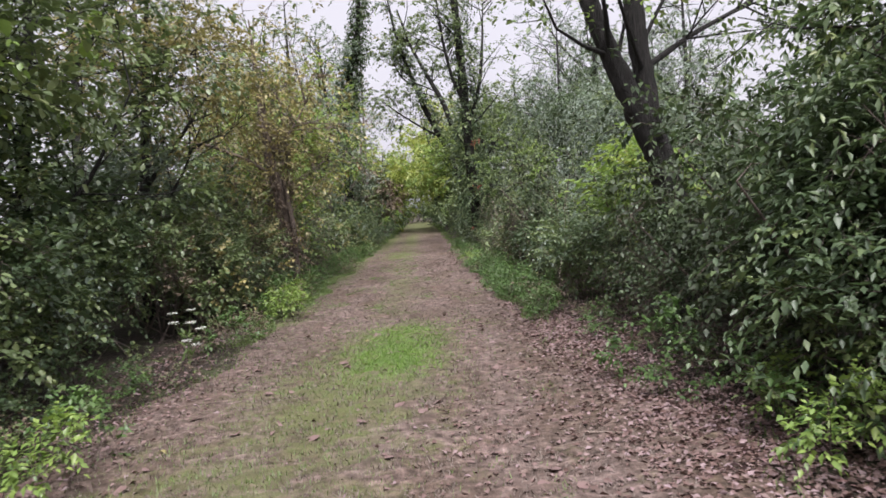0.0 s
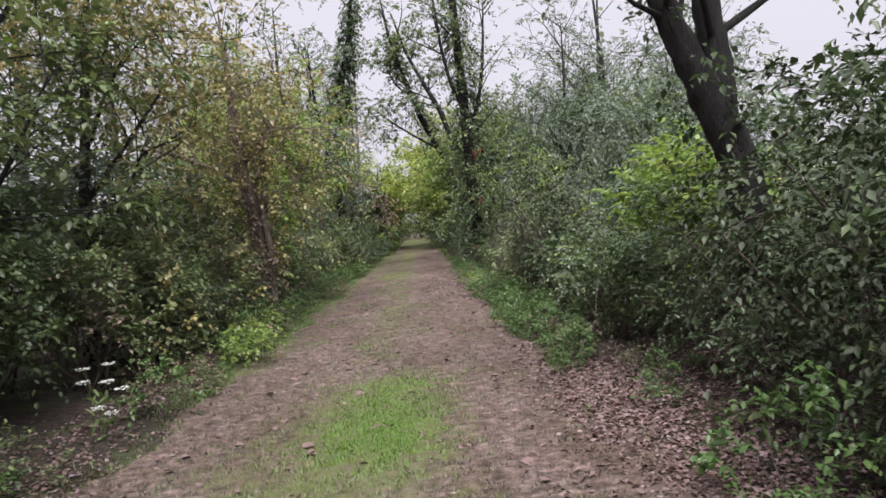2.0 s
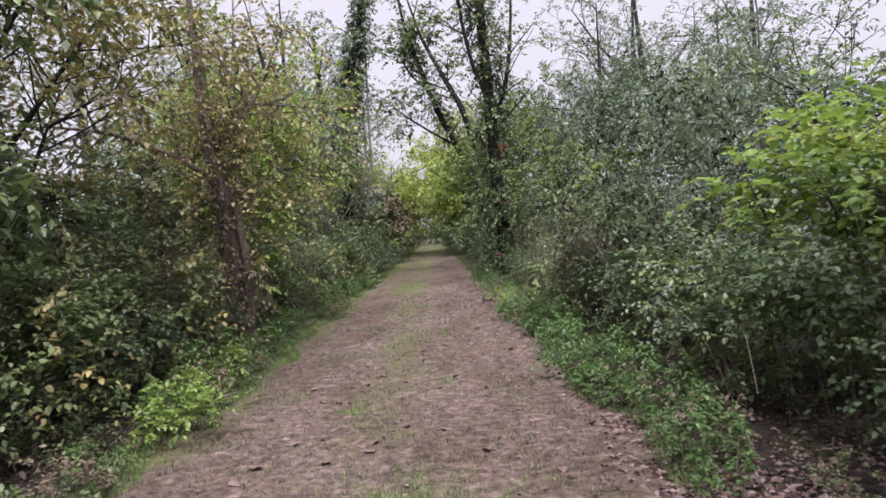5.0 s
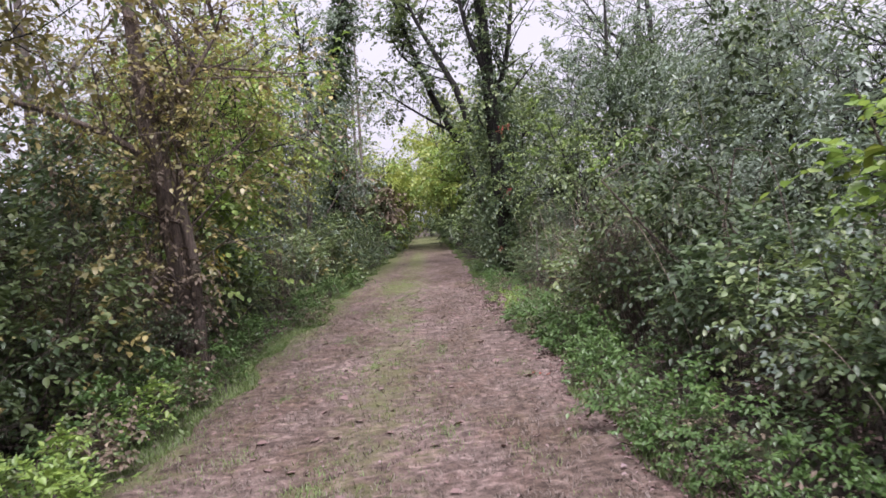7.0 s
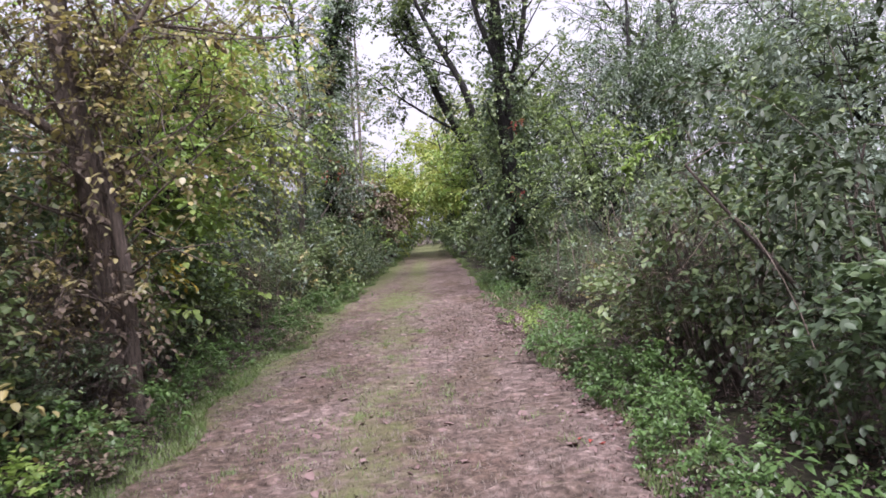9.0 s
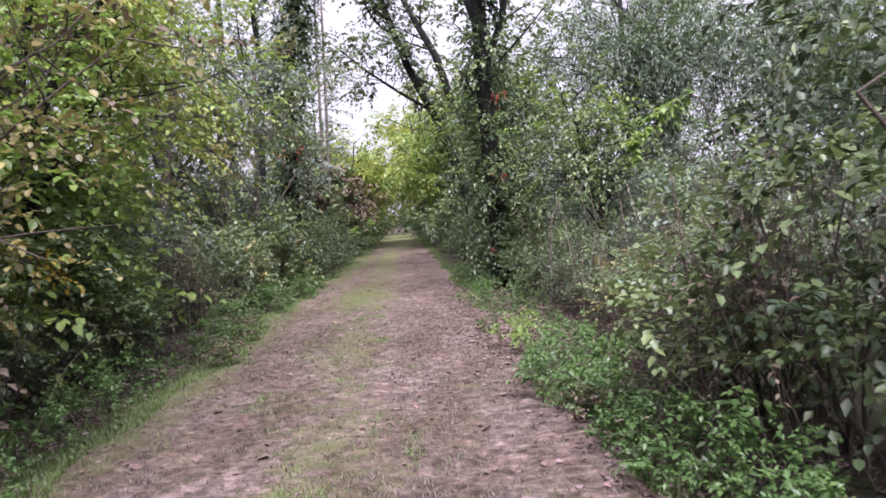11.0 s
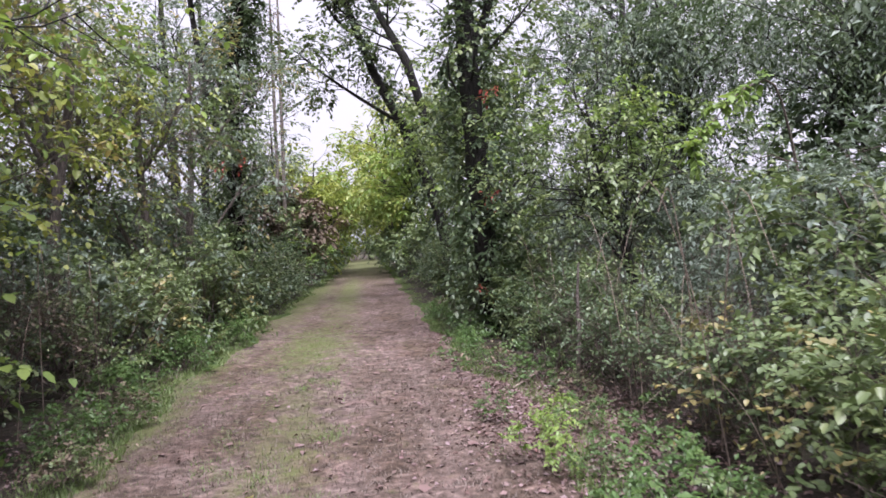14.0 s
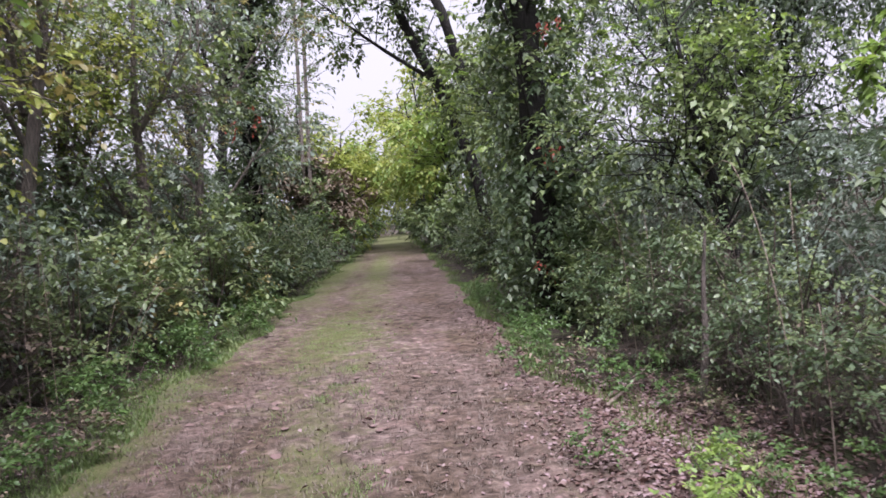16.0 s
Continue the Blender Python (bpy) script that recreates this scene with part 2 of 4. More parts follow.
def sprays(rng, start, way, length, count, size, shape="oval", droop=0.35, up=0.8, spread=0.9):
    """Leafy twigs: leaves set along twigs that start, point and hang so. Returns leaf points, faces, and twig lines (k, 3 points)."""
    k = len(start)
    way = unit(way)
    s = np.tile(np.linspace(0.12, 1.0, count), (k, 1)) + rng.uniform(-0.06, 0.06, (k, count))
    ln = length[:, None]
    pos = start[:, None] + way[:, None] * (s * ln)[..., None]
    pos[..., 2] -= droop * ln * s * s
    tang = way[:, None] - np.array([0, 0, 1.0]) * (2 * droop * s)[..., None]
    side = unit(np.cross(tang, np.array([0, 0, 1.0]) + rng.normal(size=(k, count, 3)) * 0.25))
    sign = np.where(np.arange(count) % 2 == 0, 1.0, -1.0)[None, :, None]
    d = tang * 0.7 + side * sign * spread + rng.normal(size=(k, count, 3)) * 0.35
    d[..., 2] -= 0.15
    sz = size * rng.uniform(0.6, 1.25, (k, count)) * (1.1 - 0.35 * s)
    v, f = leaves(rng, pos.reshape(-1, 3), d.reshape(-1, 3), sz.ravel(), shape, up)
    mid = start + way * (length * 0.55)[:, None]
    mid[:, 2] -= droop * length * 0.3
    tip = start + way * length[:, None]
    tip[:, 2] -= droop * length
    return v, f, np.stack([start, mid, tip], 1)


def tubes(lines, r0, r1, sides=3):
    """Tapered tubes along many lines of the same number of points: lines (n, p, 3), radii at both ends (n,)."""
    n, p, _ = lines.shape
    t = np.zeros_like(lines)
    t[:, 1:-1] = lines[:, 2:] - lines[:, :-2]
    t[:, 0], t[:, -1] = lines[:, 1] - lines[:, 0], lines[:, -1] - lines[:, -2]
    t = unit(t)
    ref = np.where(np.abs(t[..., 2:]) > 0.9, np.array([1.0, 0, 0]), np.array([0, 0, 1.0]))
    a = unit(np.cross(t, ref))
    b = np.cross(t, a)
    w = np.linspace(0, 1, p)[None, :]
    rad = (r0[:, None] * (1 - w) + r1[:, None] * w)
    ang = np.arange(sides) * 2 * np.pi / sides
    ring = lines[:, :, None] + rad[..., None, None] * (a[:, :, None] * np.cos(ang)[None, None, :, None] + b[:, :, None] * np.sin(ang)[None, None, :, None])
    v = ring.reshape(-1, 3)
    i = np.arange(n)[:, None, None] * p * sides + np.arange(p - 1)[None, :, None] * sides
    j = np.arange(sides)[None, None, :]
    j2 = (j + 1) % sides
    f = np.stack([i + j, i + j2, i + sides + j2, i + sides + j], -1).reshape(-1, 4)
    return v, f


def limb_mesh(name, points, radii, material, sides=9, knots=5, rng=None):
    """One trunk or limb: a tube through points with its own radius at each, bent smoothly, uneven and flared as wood is."""
    pts, rad = np.array(points, float), np.array(radii, float)
    t = np.arange(len(pts))
    s = np.linspace(0, len(pts) - 1, (len(pts) - 1) * knots + 1)
    line = np.stack([np.interp(s, t, pts[:, i]) for i in range(3)], 1)
    for _ in range(2):
        line[1:-1] = (line[:-2] + 2 * line[1:-1] + line[2:]) / 4
    r = np.interp(s, t, rad)
    rng = rng or np.random.default_rng(1)
    v, f = tubes(line[None], np.ones(1), np.ones(1), sides)
    v = v.reshape(len(line), sides, 3)
    wob = 1 + 0.09 * rng.normal(size=(1, sides)) + 0.06 * rng.normal(size=(len(line), sides))
    v = line[:, None] + (v - line[:, None]) * (r[:, None] * wob)[..., None]
    return mesh_of(name, v.reshape(-1, 3), f, material, True)


def join(chunks):
    vs, fs, off = [], [], 0
    for v, f in chunks:
        vs.append(v)
        fs.append(f + off)
        off += len(v)
    return np.concatenate(vs), np.concatenate(fs)


def lumps(rng, n, rx, ry, rz, face, inner=0.45):
    """n points in the outer leafy layer of a lumpy bush that stands on the ground, most of them on the side that faces +x, and the way out there."""
    d = unit(rng.normal(size=(n * 3, 3)))
    keep = (rng.random(n * 3) < np.where(d[:, 0] > -0.15, 1.0, 1 - face)) & (d[:, 2] > -0.62)
    d = d[keep][:n]
    lump = 1 + 0.2 * np.sin(4.1 * d[:, 0] + 3.3 * d[:, 1] + rng.uniform(0, 6)) + 0.18 * np.sin(5.3 * d[:, 2] - 3.7 * d[:, 1] + rng.uniform(0, 6)) + 0.08 * np.sin(9 * d[:, 1] + 7 * d[:, 2])
    depth = 1 - inner * rng.random(len(d)) ** 1.6
    p = d * lump[:, None] * depth[:, None] * np.array([rx, ry, rz * 0.55])
    p[:, 2] += rz * 0.52
    p[:, 2] = np.maximum(p[:, 2], 0.06)
    return p, d


def boughs(rng, n, rx, ry, rz, face):
    """The sprays of a bush gathered on the tops and outsides of rounded boughs, with hollows between them."""
    m = max(7, n // 13)
    c, d = lumps(rng, m, rx * 0.92, ry * 0.92, rz * 0.92, face, 0.5)
    m = len(c)
    size = rng.uniform(0.18, 0.4, m) * (rx + ry) * 0.5
    i = rng.integers(0, m, n)
    out = unit(rng.normal(size=(n, 3)) * 0.75 + d[i] * 0.7 + np.array([0, 0, 0.45]))
    p = c[i] + out * (size[i] * (1 - 0.55 * rng.random(n) ** 2))[:, None] * np.array([1, 1, 0.75])
    p[:, 2] = np.maximum(p[:, 2], 0.05)
    return p, out


def shrub(name, seed, rx, ry, rz, mat, size=0.09, n=260, count=12, shape="oval", length=0.42, droop=0.26, stems=5, face=0.75, mix_mat=None, label="", category="shrub", group="", bare=0.0, wood=TWIG, shoots=10):
    """A shrub: stems from the ground, twigs, and a layer of leafy sprays; mix_mat: a second sort of leaf among the first."""
    rng = np.random.default_rng(seed)
    root = new(name)
    tagged(root, label, category, group)
    p, d = boughs(rng, n, rx, ry, rz, face)
    if rz > 1.5:
        up_there = (p[:, 2] > 0.24 * rz) | (rng.random(len(p)) < 0.4)
        p, d = p[up_there], d[up_there]
    way = d * 0.7 + rng.normal(size=d.shape) * 0.55
    way[:, 2] += 0.25
    ln = length * rng.uniform(0.5, 1.3, len(p))
    free = rng.permutation(len(p))[:shoots]
    ln[free] *= 2.0
    way[free, 2] += 0.5
    second = np.zeros(len(p), bool)
    if mix_mat:
        second = np.sin(p @ np.array([2.1, 2.9, 2.3]) + seed) + rng.normal(size=len(p)) * 0.5 > 0.9
    leafy = rng.random(len(p)) >= bare
    tw = []
    for pick, m, part_name in ((~second, mat, "foliage"), (second, mix_mat, "foliage")):
        if not pick.any():
            continue
        sel = pick & leafy
        v, f, lines = sprays(rng, p[sel], way[sel], ln[sel], count, size, shape, droop)
        child(part_name, mesh_of(part_name, v, f, m), root, kind="stuff")
        tw.append(lines[rng.random(len(lines)) < 0.25])
    if (~leafy).any():
        q = p[~leafy]
        tip = q + unit(way[~leafy]) * (ln[~leafy] * 1.6)[:, None]
        tw.append(np.stack([q, (q + tip) / 2 + rng.normal(size=q.shape) * 0.05, tip], 1))
    tw = np.concatenate(tw)
    hub = np.stack([rng.normal(size=stems) * rx * 0.18, rng.normal(size=stems) * ry * 0.3, np.full(stems, -0.05)], 1)
    tips = []
    for h in hub:
        out = np.array([rng.normal() * 0.35 * rx + 0.2 * rx, rng.normal() * 0.4 * ry, rz * rng.uniform(0.55, 0.9)])
        mid = h + (out - h) * 0.5 + rng.normal(size=3) * 0.1
        tips += [mid, out]
        child("stem", limb_mesh("stem", [h, mid, out], [r * min(1.0, rz / 1.9) for r in (0.022, 0.016, 0.007)], wood, 5, 3, rng), root)
    tips = np.array(tips)
    near = np.argmin(((tw[:, None, 0] - tips[None]) ** 2).sum(-1), 1)
    link = np.stack([tips[near], (tips[near] + tw[:, 0]) / 2 + np.array([0, 0, 0.06]), tw[:, 0]], 1)
    pick = rng.random(len(link)) < 0.2
    chunks = [tubes(tw, np.full(len(tw), 0.0035), np.full(len(tw), 0.0012))]
    if pick.any():
        chunks.append(tubes(link[pick], np.full(pick.sum(), 0.006), np.full(pick.sum(), 0.0035)))
    v, f = join(chunks)
    child("twig_growth", mesh_of("twig_growth", v, f, wood), root, kind="stuff")
    return root


def branchlets(rng, line, rad, n, length, rise=0.4, reach=(0.3, 1.0)):
    """Side branches off a limb's line: (n, 4 points) and their radii at the foot."""
    line = np.asarray(line, float)
    t = np.sort(rng.uniform(reach[0], reach[1], n)) * (len(line) - 1)
    i = np.minimum(t.astype(int), len(line) - 2)
    w = (t - i)[:, None]
    p = line[i] * (1 - w) + line[i + 1] * w
    ax = unit(line[i + 1] - line[i])
    d = rng.normal(size=(n, 3))
    d = unit(unit(d - ax * (d * ax).sum(1, keepdims=True)) + ax * 0.5 + np.array([0, 0, rise]))
    ln = (length * rng.uniform(0.5, 1.15, n))[:, None]
    bend = rng.normal(size=(n, 3)) * 0.12
    pts = np.stack([p, p + d * ln * 0.33 + bend * ln * 0.4, p + (d + bend) * ln * 0.68, p + (d + bend * 0.5 + np.array([0, 0, 0.05])) * ln], 1)
    return pts, np.full(n, rad)


def tree(name, seed, trunk, radii, limbs=(), mat=LEAF_MID, bark=BARK, leaf=0.1, shape="oval", first=7, first_len=1.8, second=5, second_len=0.8, spray_len=0.5, count=9, droop=0.4, reach=(0.35, 1.0), rise=0.4,
         bare=0.0, ivy=0, ivy_mat=None, ivy_top=1.0, mix_mat=None, label="", category="tree", group=""):
    """A tree: its trunk and limbs as given lines, branches grown off them, and a crown of leafy sprays at the branches' ends. ivy: sprays that cling to the trunk."""
    rng = np.random.default_rng(seed)
    root = new(name)
    tagged(root, label, category, group)
    child("trunk", limb_mesh("trunk", trunk, radii, bark, 18, 9, rng), root)
    lines = [(np.array(trunk, float), radii[-1] * 1.2, reach)]
    for pts, rr in limbs:
        child("limb", limb_mesh("limb", pts, rr, bark, 8, 5, rng), root)
        lines.append((np.array(pts, float), rr[-1] * 1.2, (0.25, 1.0)))
    b1, r1 = [], []
    for line, r, rc in lines:
        p, q = branchlets(rng, line, min(0.035, max(r, 0.012)), first, first_len, rise, rc)
        b1.append(p)
        r1.append(q)
    b1, r1 = np.concatenate(b1), np.concatenate(r1)
    b2 = np.concatenate([branchlets(rng, b, 0.01, second, second_len, rise * 0.5, (0.25, 1.0))[0] for b in b1])
    chunks = [tubes(b1, r1, r1 * 0.3, 4), tubes(b2[::2], np.full(len(b2[::2]), 0.009), np.full(len(b2[::2]), 0.003))]
    v, f = join(chunks)
    child("branchwork", mesh_of("branchwork", v, f, bark), root, kind="stuff")
    foot = np.concatenate([b2[:, 1], b2[:, 2], b2[:, 3], b1[:, 3]])
    way = np.concatenate([b2[:, 2] - b2[:, 0]] * 2 + [b2[:, 3] - b2[:, 2], b1[:, 3] - b1[:, 2]])
    way = unit(way) + rng.normal(size=way.shape) * 0.5
    keep = rng.random(len(foot)) >= bare
    foot, way = foot[keep], way[keep]
    ln = spray_len * rng.uniform(0.6, 1.3, len(foot))
    second_sort = (np.sin(foot @ np.array([1.1, 1.7, 1.3]) + seed) + rng.normal(size=len(foot)) * 0.4 > 0.8) if mix_mat else np.zeros(len(foot), bool)
    for pick, m in ((~second_sort, mat), (second_sort, mix_mat)):
        if pick.any():
            v, f, _ = sprays(rng, foot[pick], way[pick], ln[pick], count, leaf, shape, droop)
            child("crown", mesh_of("crown", v, f, m), root, kind="stuff")
    if ivy:
        tr = np.array(trunk, float)
        t = rng.uniform(0, ivy_top, ivy) * (len(tr) - 1)
        i = np.minimum(t.astype(int), len(tr) - 2)
        w = (t - i)[:, None]
        ang = rng.uniform(0, 2 * np.pi, ivy)
        out = np.stack([np.cos(ang), np.sin(ang), rng.normal(size=ivy) * 0.3], 1)
        rr = np.interp(t, np.arange(len(tr)), radii)[:, None]
        p = tr[i] * (1 - w) + tr[i + 1] * w + out * rr * rng.uniform(0.9, 2.2, (ivy, 1))
        v, f, _ = sprays(rng, p, out * 0.8 + rng.normal(size=out.shape) * 0.5, np.full(ivy, spray_len * 0.9), 8, leaf * 1.25, "small", 0.5)
        child("ivy", mesh_of("ivy", v, f, ivy_mat or LEAF_DARK), root, "climbing ivy leaves", "stuff")
    return root


def wild_tree(name, seed, x, y, height, r=0.14, lean=(0.0, 0.0), limbs=4, **kw):
    """A self-sown tree of that height: a leaning trunk that forks into limbs."""
    rng = np.random.default_rng(seed + 500)
    lx, ly = lean
    top = np.array([x + lx, y + ly, height])
    tr = [(x, y, -0.3), (x + lx * 0.3 + rng.normal() * 0.1, y + ly * 0.3, height * 0.3), (x + lx * 0.6 + rng.normal() * 0.15, y + ly * 0.6, height * 0.62), tuple(top)]
    lb = []
    for i in range(limbs):
        z = height * rng.uniform(0.22, 0.6)
        w = z / height
        ang = rng.uniform(0, 2 * np.pi)
        o = np.array([x + lx * w, y + ly * w, z])
        ln = height * rng.uniform(0.25, 0.42)
        e = o + ln * np.array([0.6 * math.cos(ang), 0.6 * math.sin(ang), 0.8])
        lb.append(([o, (o + e) / 2 + rng.normal(size=3) * 0.15, e], [r * 0.5, r * 0.33, r * 0.12]))
    return tree(name, seed, tr, [r * 1.25, r, r * 0.7, r * 0.15], lb, **kw)


# ---- ground and path ----
def rise(x, y):
    """Height of the ground: it falls a hand's breadth along the way, with swells under the hedges."""
    w = np.clip((y - 13) / 8, 0, 1)
    return -0.085 * w * w * (3 - 2 * w) + 0.02 * np.sin(0.55 * x + 0.31 * y) * np.clip((np.abs(x + 0.55) - 1.6) / 1.5, 0, 1) + 0.012 * np.sin(1.9 * x - 0.7 * y) * np.clip((np.abs(x + 0.55) - 1.8), 0, 1)


def sheet(name, xs, ys, lift, material, edge=None):
    gx, gy = np.meshgrid(xs, ys)
    if edge is not None:
        u = (gx - xs[0]) / (xs[-1] - xs[0])
        lo, hi = edge(ys)
        gx = lo[:, None] * (1 - u) + hi[:, None] * u
    z = rise(gx, gy) + lift(gx, gy)
    v = np.stack([gx, gy, z], -1).reshape(-1, 3)
    i = (np.arange(len(ys) - 1)[:, None] * len(xs) + np.arange(len(xs) - 1)[None]).reshape(-1, 1)
    f = i + np.array([[0, 1, len(xs) + 1, len(xs)]])
    return new(name, mesh_of(name, v, f, material, True))


def stretch(a, b, near, steps):
    """Even steps between a and b, then widening to far on both sides."""
    out = near * (1.6 ** np.arange(1, steps))
    return np.concatenate([a - np.cumsum(out)[::-1], np.arange(a, b, near), b + np.cumsum(out)])


ground = sheet("ground", stretch(-12, 12, 0.4, 18), stretch(-8, 100, 0.5, 18), lambda x, y: 0.0 * x - 0.012, EARTH)
tagged(ground, "dark leaf-mould earth under the hedges and trees", "ground", "", "structure")


def path_edge(y):
    left = -2.3 + 0.14 * np.sin(0.9 * y) + 0.09 * np.sin(2.3 * y + 1) - 0.25 * np.exp(-((y - 5) / 4) ** 2) + 0.25 * np.clip((y - 30) / 25, 0, 1)
    right = 1.2 + 0.10 * np.sin(1.1 * y + 2) + 0.07 * np.sin(2.9 * y) + 0.5 * np.exp(-((y - 4) / 3.5) ** 2) + 0.35 * np.exp(-((y - 23) / 2.2) ** 2)
    return left, right


def crown_of_path(x, y):
    lo, hi = path_edge(y)
    u = np.clip((x - lo) / (hi - lo), 0, 1)
    bed = np.minimum(1, np.minimum(u, 1 - u) * 14) * 0.02
    ruts = -0.012 * (np.exp(-((u - 0.3) / 0.12) ** 2) + np.exp(-((u - 0.75) / 0.12) ** 2))
    return bed - 0.006 + ruts


mounds = np.random.default_rng(9)


def tufted(x, y):
    """The path's bed with the small mounds of trodden tufts."""
    return crown_of_path(x, y) + np.clip(mounds.normal(size=x.shape) * 0.011, -0.007, 0.024)


path = sheet("path", np.linspace(-2.3, 1.2, 45), np.concatenate([np.arange(-6, 32, 0.09), np.arange(32, 118, 0.5)]), tufted, TRODDEN, path_edge)
tagged(path, "trodden path of dry mown grass with green patches", "path", "", "structure")


def floor_z(x, y):
    lo, hi = path_edge(y)
    on = (x > lo) & (x < hi)
    return rise(x, y) + np.where(on, crown_of_path(x, y), -0.012)


rng = np.random.default_rng(11)


def blades(name, x, y, height, width, material, lean, label, category):
    """Grass blades: one thin bent sliver each."""
    n = len(x)
    p = np.stack([x, y, floor_z(x, y) - 0.004], 1)
    ang = rng.uniform(0, 2 * np.pi, n)
    d = np.stack([np.cos(ang) * lean, np.sin(ang) * lean, np.ones(n)], 1)
    d = unit(d) * height[:, None]
    side = np.stack([-np.sin(ang), np.cos(ang), np.zeros(n)], 1) * width[:, None]
    v = np.stack([p - side, p + side, p + d], 1).reshape(-1, 3)
    f = np.arange(3 * n).reshape(-1, 3)
    return tagged(new(name, mesh_of(name, v, f, material)), label, category, "", "stuff")


def scatter(n, x0, x1, y0, y1):
    return rng.uniform(x0, x1, n), rng.uniform(y0, y1, n)


x, y = scatter(50000, -2.45, 1.5, 2.0, 27.0)
cx, cy = scatter(5200, -2.45, 1.5, 2.0, 27.0)
pick = rng.integers(0, len(cx), 85000)
x, y = np.concatenate([x, cx[pick] + rng.normal(size=len(pick)) * 0.055]), np.concatenate([y, cy[pick] + rng.normal(size=len(pick)) * 0.04])
lo, hi = path_edge(y)
k = (x > lo - 0.1) & (x < hi + 0.1)
x, y = x[k], y[k]
blades("dry_grass", x, y, rng.uniform(0.015, 0.06, len(x)), rng.uniform(0.0015, 0.0045, len(x)), STRAW, rng.uniform(0.4, 2.5, len(x)), "short dry straw-coloured grass covering the path", "grass")


def clumps(spots):
    """Points thick in the middle of each spot: x, y, half width, half length, number."""
    xs, ys = [], []
    for cx, cy, w, h, n in spots:
        xs.append(cx + rng.normal(size=n) * w * 0.5)
        ys.append(cy + rng.normal(size=n) * h * 0.5)
    return np.concatenate(xs), np.concatenate(ys)


x, y = clumps([(-0.5, 8.7, 0.9, 2.2, 5000), (-0.8, 7.5, 1.3, 3.0, 6000), (-1.2, 4.6, 1.2, 1.6, 3000), (-0.9, 29, 0.9, 4.0, 4000), (-2.1, 13.0, 0.5, 2.5, 3000), (-2.3, 24, 0.45, 8.0, 10000)]
              + [(rng.normal() * 0.35 - 0.65, rng.uniform(11, 27), rng.uniform(0.08, 0.3), rng.uniform(0.15, 0.7), int(rng.integers(40, 240))) for _ in range(60)] + [(rng.uniform(-2, 1), rng.uniform(3, 26), 0.12, 0.25, 60) for _ in range(70)])
k = ~((np.abs(x + 0.5) < 0.5) & (rng.random(len(x)) < 0.2))
x, y = x[k], y[k]
blades("green_grass", x, y, rng.uniform(0.02, 0.06, len(x)), rng.uniform(0.0018, 0.004, len(x)), GRASS, rng.uniform(0.3, 1.6, len(x)), "low living green grass in patches on the path", "grass")
x, y = clumps([(-0.42, 8.1, 0.42, 0.85, 9000), (-0.4, 9.3, 0.5, 1.2, 5000), (-0.15, 10.0, 0.8, 0.8, 1500), (-0.7, 8.0, 0.7, 1.4, 1200)])
blades("lush_grass", x, y, rng.uniform(0.02, 0.055, len(x)), rng.uniform(0.0025, 0.005, len(x)), GRASS_LUSH, rng.uniform(0.3, 1.6, len(x)), "bright fresh grass in the middle of the path", "grass")

# verge of longer grass along both edges, to the far end
y = np.concatenate([rng.uniform(2, 36, 64000), rng.uniform(36, 90, 14000)])
lo, hi = path_edge(y)
left = rng.random(len(y)) < 0.6
keep = (y > 10) | (rng.random(len(y)) < 0.12)
y, lo, hi, left = y[keep], lo[keep], hi[keep], left[keep]
x = np.where(left, lo - np.abs(rng.normal(size=len(y))) * 0.3 + 0.12, hi + np.abs(rng.normal(size=len(y))) * 0.18 - 0.05)
far = np.clip(y / 25, 1, 3)
blades("verge_grass", x, y, rng.uniform(0.02, 0.075, len(x)) * far ** 0.5, rng.uniform(0.003, 0.007, len(x)) * far, GRASS, rng.uniform(0.2, 0.9, len(x)), "longer green grass along the edges of the path", "grass")


def flat_leaves(x, y, size):
    n = len(x)
    p = np.stack([x, y, floor_z(x, y) + rng.uniform(0.004, 0.02, n)], 1)
    ang = rng.uniform(0, 2 * np.pi, n)
    way = np.stack([np.cos(ang), np.sin(ang), rng.normal(size=n) * 0.15], 1)
    return leaves(rng, p, way, size, "small", 0.7, 0.3)


# fallen leaves in drifts, thickest along the right edge
x, y = clumps([(1.75, 4.6, 0.85, 2.6, 8000), (1.5, 8.5, 0.55, 2.6, 6500), (1.35, 14, 0.35, 5, 4500), (1.6, 22.8, 0.75, 2.4, 10000), (0.4, 5.0, 1.0, 2.5, 500), (0.4, 22, 1.1, 3.0, 500), (1.2, 28, 0.4, 4, 1500), (-2.6, 6, 0.6, 3.5, 1800), (-2.75, 15, 0.35, 7, 1600), (-2.75, 25, 0.35, 6, 1300), (2.4, 15, 0.6, 12, 5000), (2.6, 8, 0.8, 5, 2500), (-3.2, 15, 0.6, 13, 4500)])
x, y = np.concatenate([x, rng.uniform(-2.3, 1.2, 900)]), np.concatenate([y, rng.uniform(2, 30, 900)])
v, f = flat_leaves(x, y, rng.uniform(0.022, 0.062, len(x)))
tagged(new("leaf_litter", mesh_of("leaf_litter", v, f, LITTER)), "dry brown and pale fallen leaves in drifts", "leaf litter", "", "stuff")

